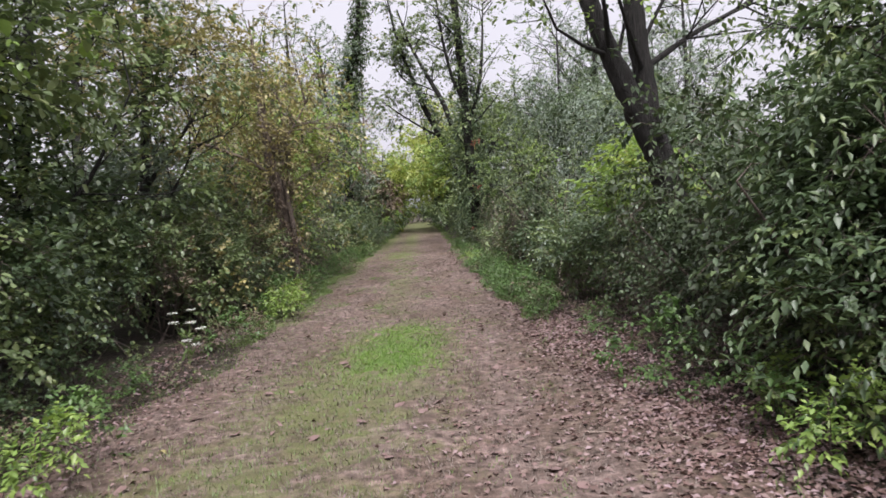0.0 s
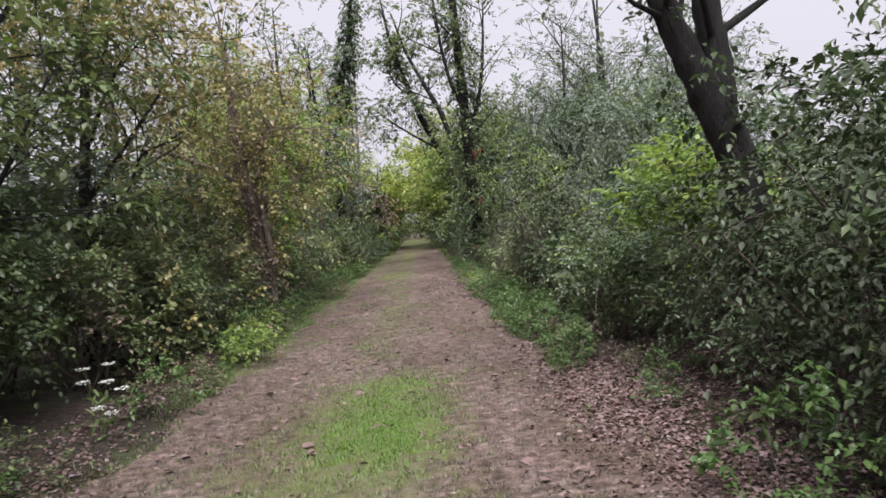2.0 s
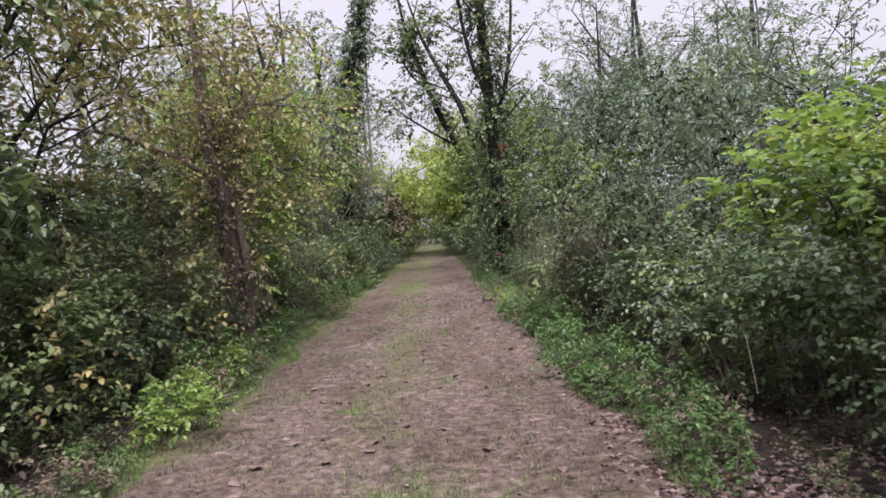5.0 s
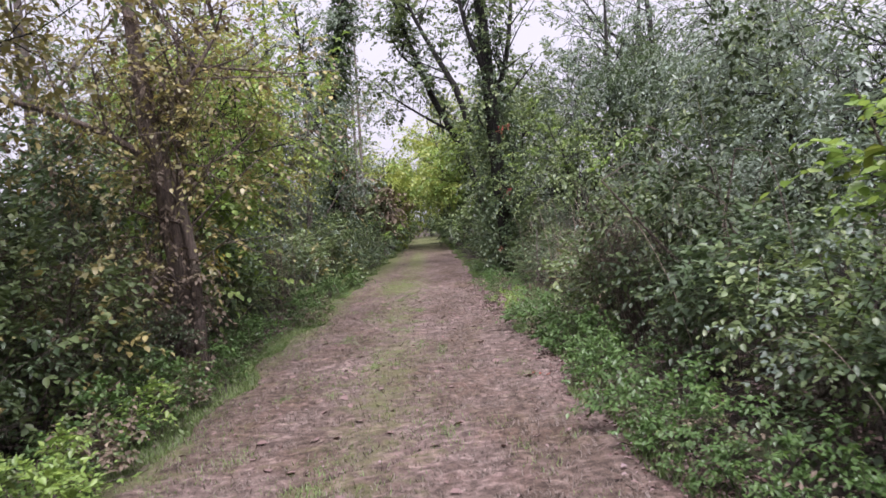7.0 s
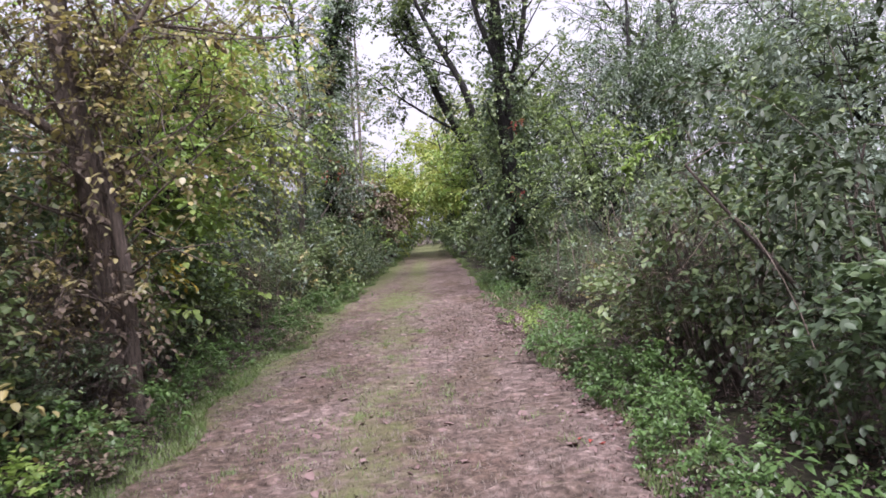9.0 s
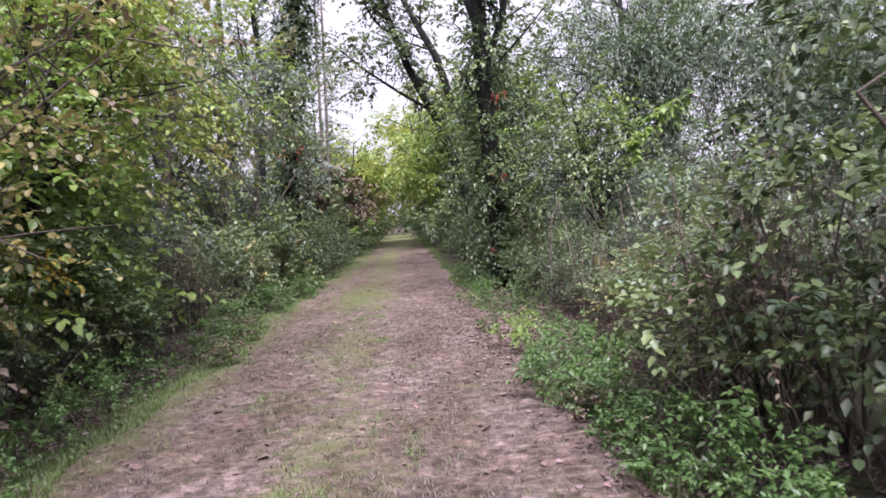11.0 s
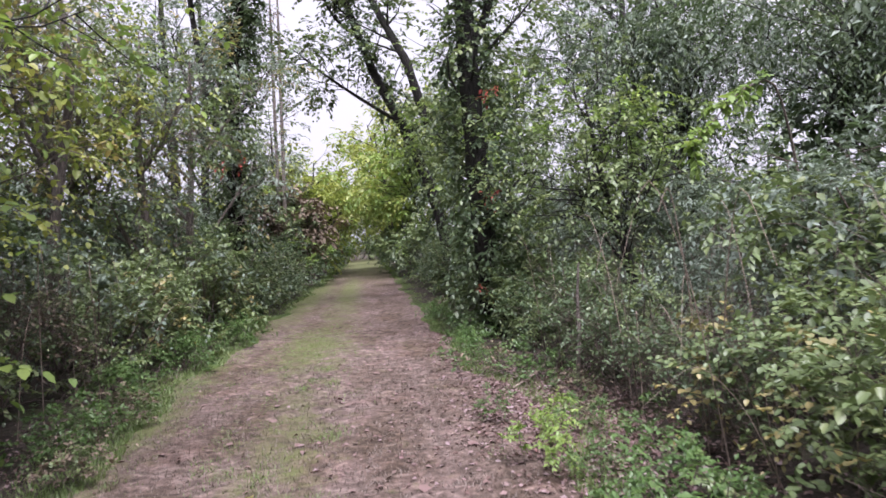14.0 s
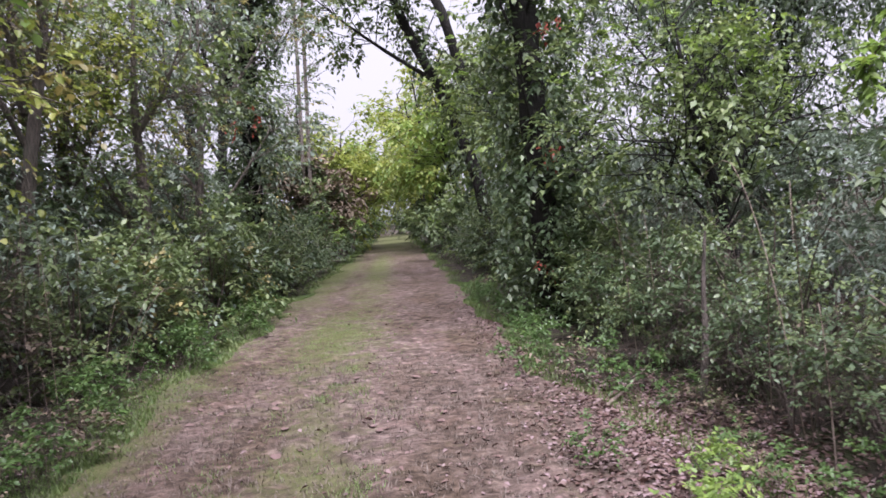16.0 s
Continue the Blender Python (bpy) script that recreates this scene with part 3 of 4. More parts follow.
# single leaves on the path
FALLEN = []
for i in range(8):
    v, f = leaves(rng, np.zeros((1, 3)), np.array([[1.0, 0, 0.05]]), np.array([0.09]), "oval" if i % 3 else "round", 0.9, 0.4)
    FALLEN.append(mesh_of("fallen_leaf", v - np.array([0.045, 0, -0.012]), f, LEAF_YELLOW if i == 1 else LEAF_RED if i == 2 else LITTER))
spots = list(zip(rng.uniform(-2.0, 1.2, 240), rng.uniform(2.5, 26, 240))) + [(-0.76, 9.3), (-0.25, 9.0), (-1.9, 5.4), (0.55, 6.2), (0.9, 15.5), (0.95, 15.4), (0.85, 15.6), (-0.7, 7.9), (-0.9, 21.0), (-0.8, 21.2)]
for i, (x, y) in enumerate(spots):
    kind = FALLEN[2] if 244 <= i <= 246 else FALLEN[1] if i >= 240 else FALLEN[int(rng.choice((0, 3, 4, 5, 6, 7)))]
    ob = new("fallen_leaf", kind)
    s = rng.uniform(0.5, 1.1)
    ob.matrix_basis = pose(x, y, float(floor_z(np.array(x), np.array(y))) + 0.004, rng.uniform(-12, 12), rng.uniform(-12, 12), rng.uniform(0, 360)) @ Matrix.Scale(s, 4)
    word = {1: "yellow fallen leaf lying on the path", 2: "red fallen leaf lying on the path"}.get(FALLEN.index(kind), "dry brown fallen leaf lying on the path")
    tagged(ob, word, "leaf", "fallen leaves on the path")


# ---- the hedges ----
def row(kinds, places, group):
    """Copies of the built shrubs along a hedge: place, turn and scale of each."""
    for i, (x, y, turn, s, which) in enumerate(places):
        k = kinds[which]
        m = pose(x, y, float(floor_z(np.array(x), np.array(y))), 0, 0, turn) @ Matrix.Diagonal((s, s, s * rng.uniform(0.9, 1.12), 1))
        if k["fresh"]:
            k["ob"].matrix_basis = m
            k["fresh"] = False
            ob = k["ob"]
        else:
            ob = copy_thing(k["ob"], m @ Matrix.Diagonal([1 / c for c in k["ob"].scale] + [1]))
        tagged(ob, "", "", group)


def kind_of(*a, **kw):
    return {"ob": shrub(*a, **kw), "fresh": True}


KINDS = {
    "dark": kind_of("shrub", 21, 0.95, 1.2, 2.1, LEAF_DARK, 0.08, 300, 11, mix_mat=LEAF_MID, label="dense dark-green hedge shrub with glossy oval leaves"),
    "dark2": kind_of("shrub", 22, 0.9, 1.25, 1.9, LEAF_DARK, 0.08, 290, 11, mix_mat=LEAF_MID, label="dark-green shrub with some lighter leaves"),
    "mid": kind_of("shrub", 23, 0.9, 1.2, 1.9, LEAF_MID, 0.074, 290, 11, mix_mat=LEAF_DARK, label="green wild shrub with mixed leaf shades"),
    "mid2": kind_of("shrub", 24, 0.9, 1.15, 1.7, LEAF_MID, 0.072, 290, 11, mix_mat=LEAF_GREY, label="green shrub with greyish leaf undersides"),
    "broad": kind_of("shrub", 20, 0.9, 1.15, 1.7, LEAF_DARK, 0.08, 310, 11, length=0.45, droop=0.35, mix_mat=LEAF_MID, label="shrub with broad dark-green leaves in flat sprays"),
    "bramble": kind_of("bramble", 25, 0.8, 1.1, 1.25, LEAF_MID, 0.075, 260, 9, mix_mat=LEAF_DRY, bare=0.3, label="tangled green bramble with withered brown leaves", category="bramble"),
    "bramble2": kind_of("bramble", 26, 0.75, 1.1, 1.4, LEAF_MID, 0.08, 260, 10, mix_mat=LEAF_YELLOW, bare=0.15, label="arching bramble with yellowing green leaves", category="bramble"),
    "tangle": kind_of("bramble", 30, 0.75, 1.0, 1.3, LEAF_DRY, 0.065, 320, 6, "small", length=0.5, bare=0.72, stems=10, mix_mat=LEAF_DARK, label="thicket of bare dead brown stems", category="bramble"),
    "tall": kind_of("shrub", 27, 1.1, 1.4, 3.2, LEAF_DARK, 0.155, 230, 9, "small", length=0.6, stems=6, mix_mat=LEAF_MID, label="tall dark-green shrub behind the hedge front"),
    "tall2": kind_of("shrub", 28, 1.1, 1.4, 2.9, LEAF_GREY, 0.165, 240, 9, "narrow", length=0.65, stems=6, mix_mat=LEAF_MID, label="tall grey-green shrub with long narrow leaves"),
    "bright": kind_of("shrub", 29, 0.85, 1.0, 2.5, LEAF_BRIGHT, 0.12, 260, 9, length=0.5, mix_mat=LEAF_LIME, label="bright yellow-green young shrub"),
    # shade of the hedge hollows is put into this shrub's leaf colour
    "deep": kind_of("shrub", 10, 0.95, 1.2, 2.1, LEAF_SHADE_DARK, 0.085, 330, 12, "small", length=0.45, droop=0.55, mix_mat=LEAF_DARK, label="green shrub with shade put into its very dark leaves"),
    "fine": kind_of("shrub", 14, 0.95, 1.2, 2.3, LEAF_DARK, 0.105, 330, 13, "narrow", length=0.5, droop=0.5, mix_mat=LEAF_MID, label="dark-green shrub with fine drooping leaves"),
    "tall_fine": kind_of("shrub", 13, 1.1, 1.4, 3.0, LEAF_GREY, 0.105, 380, 13, "narrow", length=0.6, droop=0.55, stems=6, mix_mat=LEAF_DARK, label="tall grey-green shrub with fine hanging leaves"),
    "skirt": kind_of("shrub", 12, 0.55, 0.8, 1.0, LEAF_DARK, 0.075, 190, 10, "small", length=0.3, stems=5, shoots=4, mix_mat=LEAF_MID, label="low dark-green bush leaning over the path edge"),
    "skirt_dry": kind_of("bramble", 15, 0.55, 0.8, 1.0, LEAF_DARK, 0.07, 210, 8, "small", length=0.32, bare=0.5, stems=8, shoots=6, mix_mat=LEAF_DRY, label="low tangled bramble with brown dead stems", category="bramble"),
    "dark_small": kind_of("shrub", 17, 0.95, 1.25, 2.0, LEAF_DARK, 0.13, 230, 9, "small", mix_mat=LEAF_MID, label="dark-green shrub with small dense leaves"),
    "mid_small": kind_of("shrub", 18, 0.9, 1.2, 1.9, LEAF_MID, 0.12, 240, 9, "small", mix_mat=LEAF_GREY, label="green shrub with small dense leaves"),
    "foot": kind_of("shrub", 16, 0.5, 0.75, 0.75, LEAF_DARK, 0.065, 110, 8, "small", length=0.22, stems=4, shoots=3, mix_mat=LEAF_MID, label="low dark-green growth at the hedge foot"),
    "back": kind_of("shrub", 19, 1.3, 2.2, 3.0, LEAF_DARK, 0.3, 170, 8, "small", length=0.8, shoots=4, mix_mat=LEAF_GREY, label="dense dark shrub at the back of the hedge"),
}


TURN_OF = {}


def mixed(stretches, y):
    """The sort of shrub that grows at y: stretches of (end, sorts)."""
    for end, sorts in stretches:
        if y < end:
            TURN_OF[sorts] = TURN_OF.get(sorts, -1) + 1
            return sorts[TURN_OF[sorts] % len(sorts)]
    return stretches[-1][1][0]


LEFT, RIGHT = [], []
COARSE = {"dark": "dark_small", "dark2": "dark_small", "mid": "mid_small", "mid2": "mid_small", "broad": "dark_small"}
for y in np.arange(-5.0, 46, 1.35):
    kind = mixed(((11, ("mid", "dark", "mid2", "dark2")), (16.2, ("bramble", "dark2", "bramble2", "bramble")), (18.6, ("tangle",)), (23.4, ("mid", "dark2", "mid")), (27.2, ("tangle", "bramble", "tangle")), (34, ("mid", "bramble2", "mid2")), (50, ("dark2", "mid", "dark", "bramble2"))), y)
    kind = kind if 0.5 < y < 26.5 else COARSE.get(kind, kind)
    low = kind in ("tangle", "bramble", "bramble2")
    LEFT.append((-4.12 + rng.normal() * 0.12 + (0.15 if low else 0) + 0.75 * min(max((y - 25) / 6, 0), 1) - (0.3 if 8.4 < y < 10.6 else 0), y, rng.uniform(-25, 25), rng.uniform(0.88, 1.08), kind))
    if low:
        LEFT.append((-4.9 + rng.normal() * 0.12, y + 0.5, rng.uniform(-25, 25), rng.uniform(0.95, 1.1), "dark_small" if y < 15.5 or y > 18.8 else "mid_small"))
    # 6.4 to 10.2 and 13 to 16.5: darker leaves imitate the shade there
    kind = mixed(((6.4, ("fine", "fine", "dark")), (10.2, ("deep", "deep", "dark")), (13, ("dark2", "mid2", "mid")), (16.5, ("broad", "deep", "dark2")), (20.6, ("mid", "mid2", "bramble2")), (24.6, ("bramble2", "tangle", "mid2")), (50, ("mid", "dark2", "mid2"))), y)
    kind = kind if 1.5 < y < 26.5 else COARSE.get(kind, kind)
    low = kind in ("tangle", "bramble", "bramble2")
    if y > 1.5 or y < -2:
        RIGHT.append(((2.85 if 6.4 < y < 13.4 else 3.08) - 0.3 * min(max((y - 25) / 5, 0), 1) + rng.normal() * 0.12 + (0.25 if y < 6 else 0.0) - (0.15 if low else 0) - (0.38 if 11.5 < y < 20.4 else 0), y, 180 + rng.uniform(-25, 25), rng.uniform(0.85, 1.05) * (0.82 if 7 < y < 13.4 else 0.74 if 19 < y < 27.5 else 1), kind))
    if low:
        RIGHT.append((3.9 + rng.normal() * 0.12, y + 0.5, 180 + rng.uniform(-25, 25), rng.uniform(0.9, 1.05), "mid_small"))
for i, y in enumerate(np.arange(-4.5, 50, 1.9)):
    LEFT.append((-5.55 + rng.normal() * 0.2, y, rng.uniform(-25, 25), rng.uniform(0.95, 1.15), ("tall_fine" if 23 < y < 35 else ("tall", "tall", "tall2", "tall")[i % 4])))
    if not 7.5 < y < 14:
        RIGHT.append((4.75 + rng.normal() * 0.2, y, 180 + rng.uniform(-25, 25), rng.uniform(0.72, 0.9) + (0.15 if y > 26 or y < 7 else 0), ("tall_fine" if 13 < y < 33 else ("tall", "tall2", "tall2")[i % 3])))
for y in np.arange(-6, 52, 3.4):
    LEFT.append((-8.0 + rng.normal() * 0.4, y, rng.uniform(-25, 25), rng.uniform(0.9, 1.1), "back"))
    RIGHT.append((7.6 + rng.normal() * 0.4, y, 180 + rng.uniform(-25, 25), rng.uniform(0.8, 1.0), "back"))
for y in np.arange(3.0, 30, 1.5):
    if not 7.8 < y < 10.6 and not 23.2 < y < 27.2:
        LEFT.append((-3.45 + rng.normal() * 0.12, y, rng.uniform(-40, 40), rng.uniform(0.6, 0.95), "foot" if y < 18 else "skirt_dry"))
    if 9.5 < y < 19.6 and int(y / 1.5) % 2:
        continue
    if y > 9.5:
        for step in (0.0, 0.75):
            dry = 20.0 < y < 24.5
            RIGHT.append((2.4 + rng.normal() * 0.08 + (0.15 if dry else 0), y + step, 180 + rng.uniform(-40, 40), rng.uniform(0.72, 1.0), "skirt_dry" if dry else "skirt"))
            if not dry:
                break
    else:
        RIGHT.append((2.62 + rng.normal() * 0.08, y, 180 + rng.uniform(-40, 40), rng.uniform(0.9, 1.15), "skirt" if y < 6.4 else "skirt_dry"))
for x in (-2.6, 0.2, 2.8):
    LEFT.append((x, -8.5, 90, 1.1, "back"))
# at 5.5 and 8.6 the shade is again put into the leaf colour
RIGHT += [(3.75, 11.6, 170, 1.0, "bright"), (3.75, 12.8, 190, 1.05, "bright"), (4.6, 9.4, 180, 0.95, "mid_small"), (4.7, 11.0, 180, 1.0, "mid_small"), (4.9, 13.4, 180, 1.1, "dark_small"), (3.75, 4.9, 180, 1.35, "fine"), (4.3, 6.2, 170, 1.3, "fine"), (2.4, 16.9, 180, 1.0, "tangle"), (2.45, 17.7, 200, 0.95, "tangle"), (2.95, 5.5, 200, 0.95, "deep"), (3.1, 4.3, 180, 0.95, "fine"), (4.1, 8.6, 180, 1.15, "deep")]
LEFT += [(-4.6, 20.6, 0, 1.25, "bright"), (-4.5, 22.6, 20, 1.3, "bright")]
for y in np.arange(12.4, 17.4, 0.95):
    LEFT.append((-3.5 + rng.normal() * 0.1, y, rng.uniform(-40, 40), rng.uniform(0.8, 1.1), "skirt_dry" if int(y * 10) % 2 else "bramble2"))
row(KINDS, LEFT, "hedge along the left edge")
row(KINDS, RIGHT, "hedge along the right edge")

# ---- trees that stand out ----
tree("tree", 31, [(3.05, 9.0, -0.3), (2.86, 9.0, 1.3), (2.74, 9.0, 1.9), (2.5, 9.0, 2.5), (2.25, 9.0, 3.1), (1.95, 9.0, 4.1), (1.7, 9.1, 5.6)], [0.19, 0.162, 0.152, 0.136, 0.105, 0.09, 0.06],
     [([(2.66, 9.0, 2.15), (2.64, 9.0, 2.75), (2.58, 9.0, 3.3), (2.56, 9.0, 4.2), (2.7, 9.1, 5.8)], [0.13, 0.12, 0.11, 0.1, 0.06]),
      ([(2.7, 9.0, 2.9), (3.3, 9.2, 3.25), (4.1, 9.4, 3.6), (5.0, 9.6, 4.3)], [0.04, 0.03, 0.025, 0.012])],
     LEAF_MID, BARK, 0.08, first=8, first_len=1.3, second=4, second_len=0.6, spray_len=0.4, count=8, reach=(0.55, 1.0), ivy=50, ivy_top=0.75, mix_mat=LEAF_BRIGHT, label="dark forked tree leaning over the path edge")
tree("tree", 32, [(-3.08, 17.7, -0.3), (-3.02, 17.7, 0.75), (-3.02, 17.7, 1.2), (-3.1, 17.7, 2.2), (-3.22, 17.7, 2.9), (-3.28, 17.7, 3.9), (-3.4, 17.8, 6.0)], [0.19, 0.15, 0.14, 0.125, 0.11, 0.09, 0.012],
     [([(-2.88, 17.6, 0.0), (-2.86, 17.6, 0.6), (-2.84, 17.6, 1.3), (-2.92, 17.6, 2.1), (-3.0, 17.6, 2.6)], [0.09, 0.075, 0.07, 0.055, 0.012]),
      ([(-3.15, 17.7, 2.5), (-3.6, 17.4, 2.9), (-4.4, 17.0, 3.3), (-5.2, 16.6, 3.4)], [0.05, 0.04, 0.03, 0.015]),
      ([(-3.2, 17.7, 3.0), (-2.7, 17.8, 3.5), (-2.3, 18.0, 4.2)], [0.05, 0.035, 0.015])],
     LEAF_YELLOW, BARK_BROWN, 0.08, first=16, first_len=1.7, second=8, second_len=0.7, spray_len=0.35, count=7, reach=(0.2, 1.0), rise=0.05, bare=0.5, ivy=170, ivy_mat=LEAF_DRY, ivy_top=0.95, mix_mat=LEAF_DRY,
     label="half-dead tree hung with withered yellowing vines")


def vine_curtain(seed, spots, mats, label):
    """Old vines hanging about a trunk: strands from each spot down, set with small leaves. spots: x, y, top, length, spread, number."""
    r = np.random.default_rng(seed)
    root = new("vine")
    tagged(root, label, "vine")
    lines = []
    for x, y, top, drop, wide, n in spots:
        a = np.stack([x + r.normal(size=n) * wide, y + r.normal(size=n) * wide, top + r.normal(size=n) * 0.25], 1)
        ln = drop * r.uniform(0.5, 1.1, n)
        b = a + r.normal(size=(n, 3)) * 0.12 - np.array([0, 0, 0.5]) * ln[:, None]
        c = b + r.normal(size=(n, 3)) * 0.12 - np.array([0, 0, 0.5]) * ln[:, None]
        lines.append(np.stack([a, b, c], 1))
    lines = np.concatenate(lines)
    v, f = tubes(lines, np.full(len(lines), 0.007), np.full(len(lines), 0.003))
    child("vine_growth", mesh_of("vine_growth", v, f, TWIG), root, kind="stuff")
    for m, share in zip(mats, (9, 5)):
        t = r.random((len(lines), share, 1))
        p = (lines[:, None, 0] * (1 - t) + lines[:, None, 2] * t).reshape(-1, 3)
        v, f, _ = sprays(r, p, r.normal(size=p.shape) + np.array([0, 0, -0.3]), np.full(len(p), 0.22), 6, 0.065, "small", 0.6)
        child("foliage", mesh_of("foliage", v, f, m), root, kind="stuff")


vine_curtain(161, [(-3.25, 17.9, 3.7, 1.3, 0.24, 22), (-2.75, 17.8, 3.6, 1.2, 0.2, 18), (-3.1, 17.75, 2.3, 1.9, 0.14, 12), (-3.6, 17.4, 1.6, 1.4, 0.25, 18), (-3.8, 17.3, 3.3, 1.0, 0.3, 12)], (LEAF_YELLOW, LEAF_DRY), "withered yellow-brown vines hanging about the half-dead tree")
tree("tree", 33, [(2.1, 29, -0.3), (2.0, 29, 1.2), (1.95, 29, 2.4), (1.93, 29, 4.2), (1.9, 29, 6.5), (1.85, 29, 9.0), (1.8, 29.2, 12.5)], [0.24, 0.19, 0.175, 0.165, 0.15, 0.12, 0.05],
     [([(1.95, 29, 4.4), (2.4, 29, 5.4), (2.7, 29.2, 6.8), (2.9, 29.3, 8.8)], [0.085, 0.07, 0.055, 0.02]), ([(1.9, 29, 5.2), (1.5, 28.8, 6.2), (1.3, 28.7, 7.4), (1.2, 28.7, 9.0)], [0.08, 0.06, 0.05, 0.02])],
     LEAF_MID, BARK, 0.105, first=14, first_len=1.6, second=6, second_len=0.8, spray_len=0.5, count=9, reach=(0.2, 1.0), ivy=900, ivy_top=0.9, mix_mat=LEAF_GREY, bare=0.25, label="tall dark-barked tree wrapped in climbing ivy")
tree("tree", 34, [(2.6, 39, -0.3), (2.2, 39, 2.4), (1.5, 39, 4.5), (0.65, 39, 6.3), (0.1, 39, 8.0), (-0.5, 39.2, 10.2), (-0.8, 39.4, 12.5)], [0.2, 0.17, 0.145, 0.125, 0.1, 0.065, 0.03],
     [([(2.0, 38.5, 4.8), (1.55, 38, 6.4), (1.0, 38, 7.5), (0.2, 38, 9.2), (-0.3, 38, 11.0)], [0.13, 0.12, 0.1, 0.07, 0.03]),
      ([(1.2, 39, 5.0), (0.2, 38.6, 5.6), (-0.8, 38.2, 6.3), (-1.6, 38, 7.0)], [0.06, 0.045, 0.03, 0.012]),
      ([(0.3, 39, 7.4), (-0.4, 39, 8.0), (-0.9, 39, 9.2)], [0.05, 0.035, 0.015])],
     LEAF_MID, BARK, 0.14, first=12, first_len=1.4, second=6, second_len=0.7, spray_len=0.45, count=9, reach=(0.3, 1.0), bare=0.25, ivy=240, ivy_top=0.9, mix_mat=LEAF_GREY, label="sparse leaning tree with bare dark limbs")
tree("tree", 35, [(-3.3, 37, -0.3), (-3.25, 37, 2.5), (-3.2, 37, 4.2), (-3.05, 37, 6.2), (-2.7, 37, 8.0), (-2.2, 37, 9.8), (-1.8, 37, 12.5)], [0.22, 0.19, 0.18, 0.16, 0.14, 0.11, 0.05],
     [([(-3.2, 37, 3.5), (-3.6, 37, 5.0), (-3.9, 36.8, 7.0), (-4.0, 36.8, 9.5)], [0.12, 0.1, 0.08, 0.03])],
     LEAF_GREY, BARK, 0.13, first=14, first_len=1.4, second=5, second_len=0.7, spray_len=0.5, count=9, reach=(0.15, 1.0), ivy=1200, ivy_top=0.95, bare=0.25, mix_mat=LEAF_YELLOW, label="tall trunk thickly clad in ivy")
for n, (x0, x1) in enumerate(((-3.1, -2.9), (-3.35, -3.2))):
    tree("sapling", 36 + n, [(x0 - 0.2, 49, -0.3), (x0, 49, 5.0), ((x0 + x1) / 2, 49, 7.5), (x1, 49, 10.0), (x1 + 0.1, 49, 13.0)], [0.08, 0.07, 0.06, 0.05, 0.02], (), LEAF_DRY, BARK_PALE, 0.13, first=8, first_len=0.8, second=3, second_len=0.4,
         spray_len=0.3, count=5, reach=(0.3, 1.0), bare=0.5, label="thin pale sapling with few withered leaves", category="sapling", group="pale saplings")

# ---- trees behind the hedges ----
WILD = [  # x, y, height, leaf, second leaf, leaning, seed
    (-5.1, 7.5, 6.5, LEAF_MID, LEAF_BRIGHT, (0.6, 0), 41), (-5.3, 10.8, 7.0, LEAF_MID, LEAF_DARK, (0.5, 0), 42), (-5.0, 14.2, 6.5, LEAF_YELLOW, LEAF_MID, (0.7, 0), 43),
    (-5.8, 4.0, 6.5, LEAF_MID, LEAF_BRIGHT, (0.4, 0), 44), (-4.4, 21.5, 5.6, LEAF_BRIGHT, LEAF_LIME, (0.9, 0.3), 45), (-5.2, 25.0, 6.0, LEAF_LIME, LEAF_YELLOW, (0.6, 0), 46),
    (-4.9, 29.0, 7.0, LEAF_MID, LEAF_YELLOW, (0.4, 0), 47), (-6.5, 33.0, 10.0, LEAF_MID, LEAF_GREY, (0.4, 0), 48), (-7.5, 18.0, 9.0, LEAF_GREY, LEAF_MID, (0, 0), 49),
    (-5.6, 32.0, 6.5, LEAF_LIME, LEAF_GREY, (0.5, 0), 53), (-6.8, 28.0, 7.0, LEAF_MID, LEAF_GREY, (0.5, 0), 54),
    (-4.3, 31.5, 5.8, LEAF_MID, LEAF_LIME, (0.4, 0), 55), (-3.9, 34.5, 6.0, LEAF_GREY, LEAF_YELLOW, (0.3, 0), 56), (3.9, 27.2, 3.4, LEAF_MID, LEAF_BRIGHT, (-0.6, 0), 73),
    (-8.5, 26.0, 11.0, LEAF_MID, LEAF_GREY, (0, 0), 50), (-5.0, 42.0, 11.0, LEAF_GREY, LEAF_MID, (0.3, 0), 51), (-7.0, 46.0, 14.0, LEAF_MID, LEAF_GREY, (0.3, 0), 52),
    (4.6, 4.6, 4.4, LEAF_DARK, LEAF_MID, (-0.3, 0), 62), (5.7, 17.0, 3.3, LEAF_GREY, LEAF_MID, (-0.3, 0), 63),
    (6.2, 21.0, 3.9, LEAF_GREY, LEAF_MID, (-0.3, 0), 64), (6.1, 30.5, 5.4, LEAF_GREY, LEAF_DARK, (0, 0), 65), (7.6, 27.3, 5.2, LEAF_GREY, LEAF_DARK, (0, 0), 75), (6.6, 34.0, 9.0, LEAF_GREY, LEAF_MID, (-0.2, 0), 66),
    (9.5, 31.0, 7.5, LEAF_GREY, LEAF_MID, (0, 0), 67), (8.2, 36.0, 11.5, LEAF_GREY, LEAF_MID, (0, 0), 68), (4.4, 42.0, 7.0, LEAF_GREY, LEAF_MID, (-0.4, 0), 69),
    (11.5, 33.0, 10.5, LEAF_GREY, LEAF_MID, (0, 0), 70), (10.0, 42.0, 13.0, LEAF_GREY, LEAF_MID, (0, 0), 71), (3.2, 35.0, 6.0, LEAF_MID, LEAF_BRIGHT, (-0.6, 0), 72),
]
HANGING = {62: 0.085, 65: 0.12, 75: 0.12}  # trees whose foliage hangs, and the length of their leaves
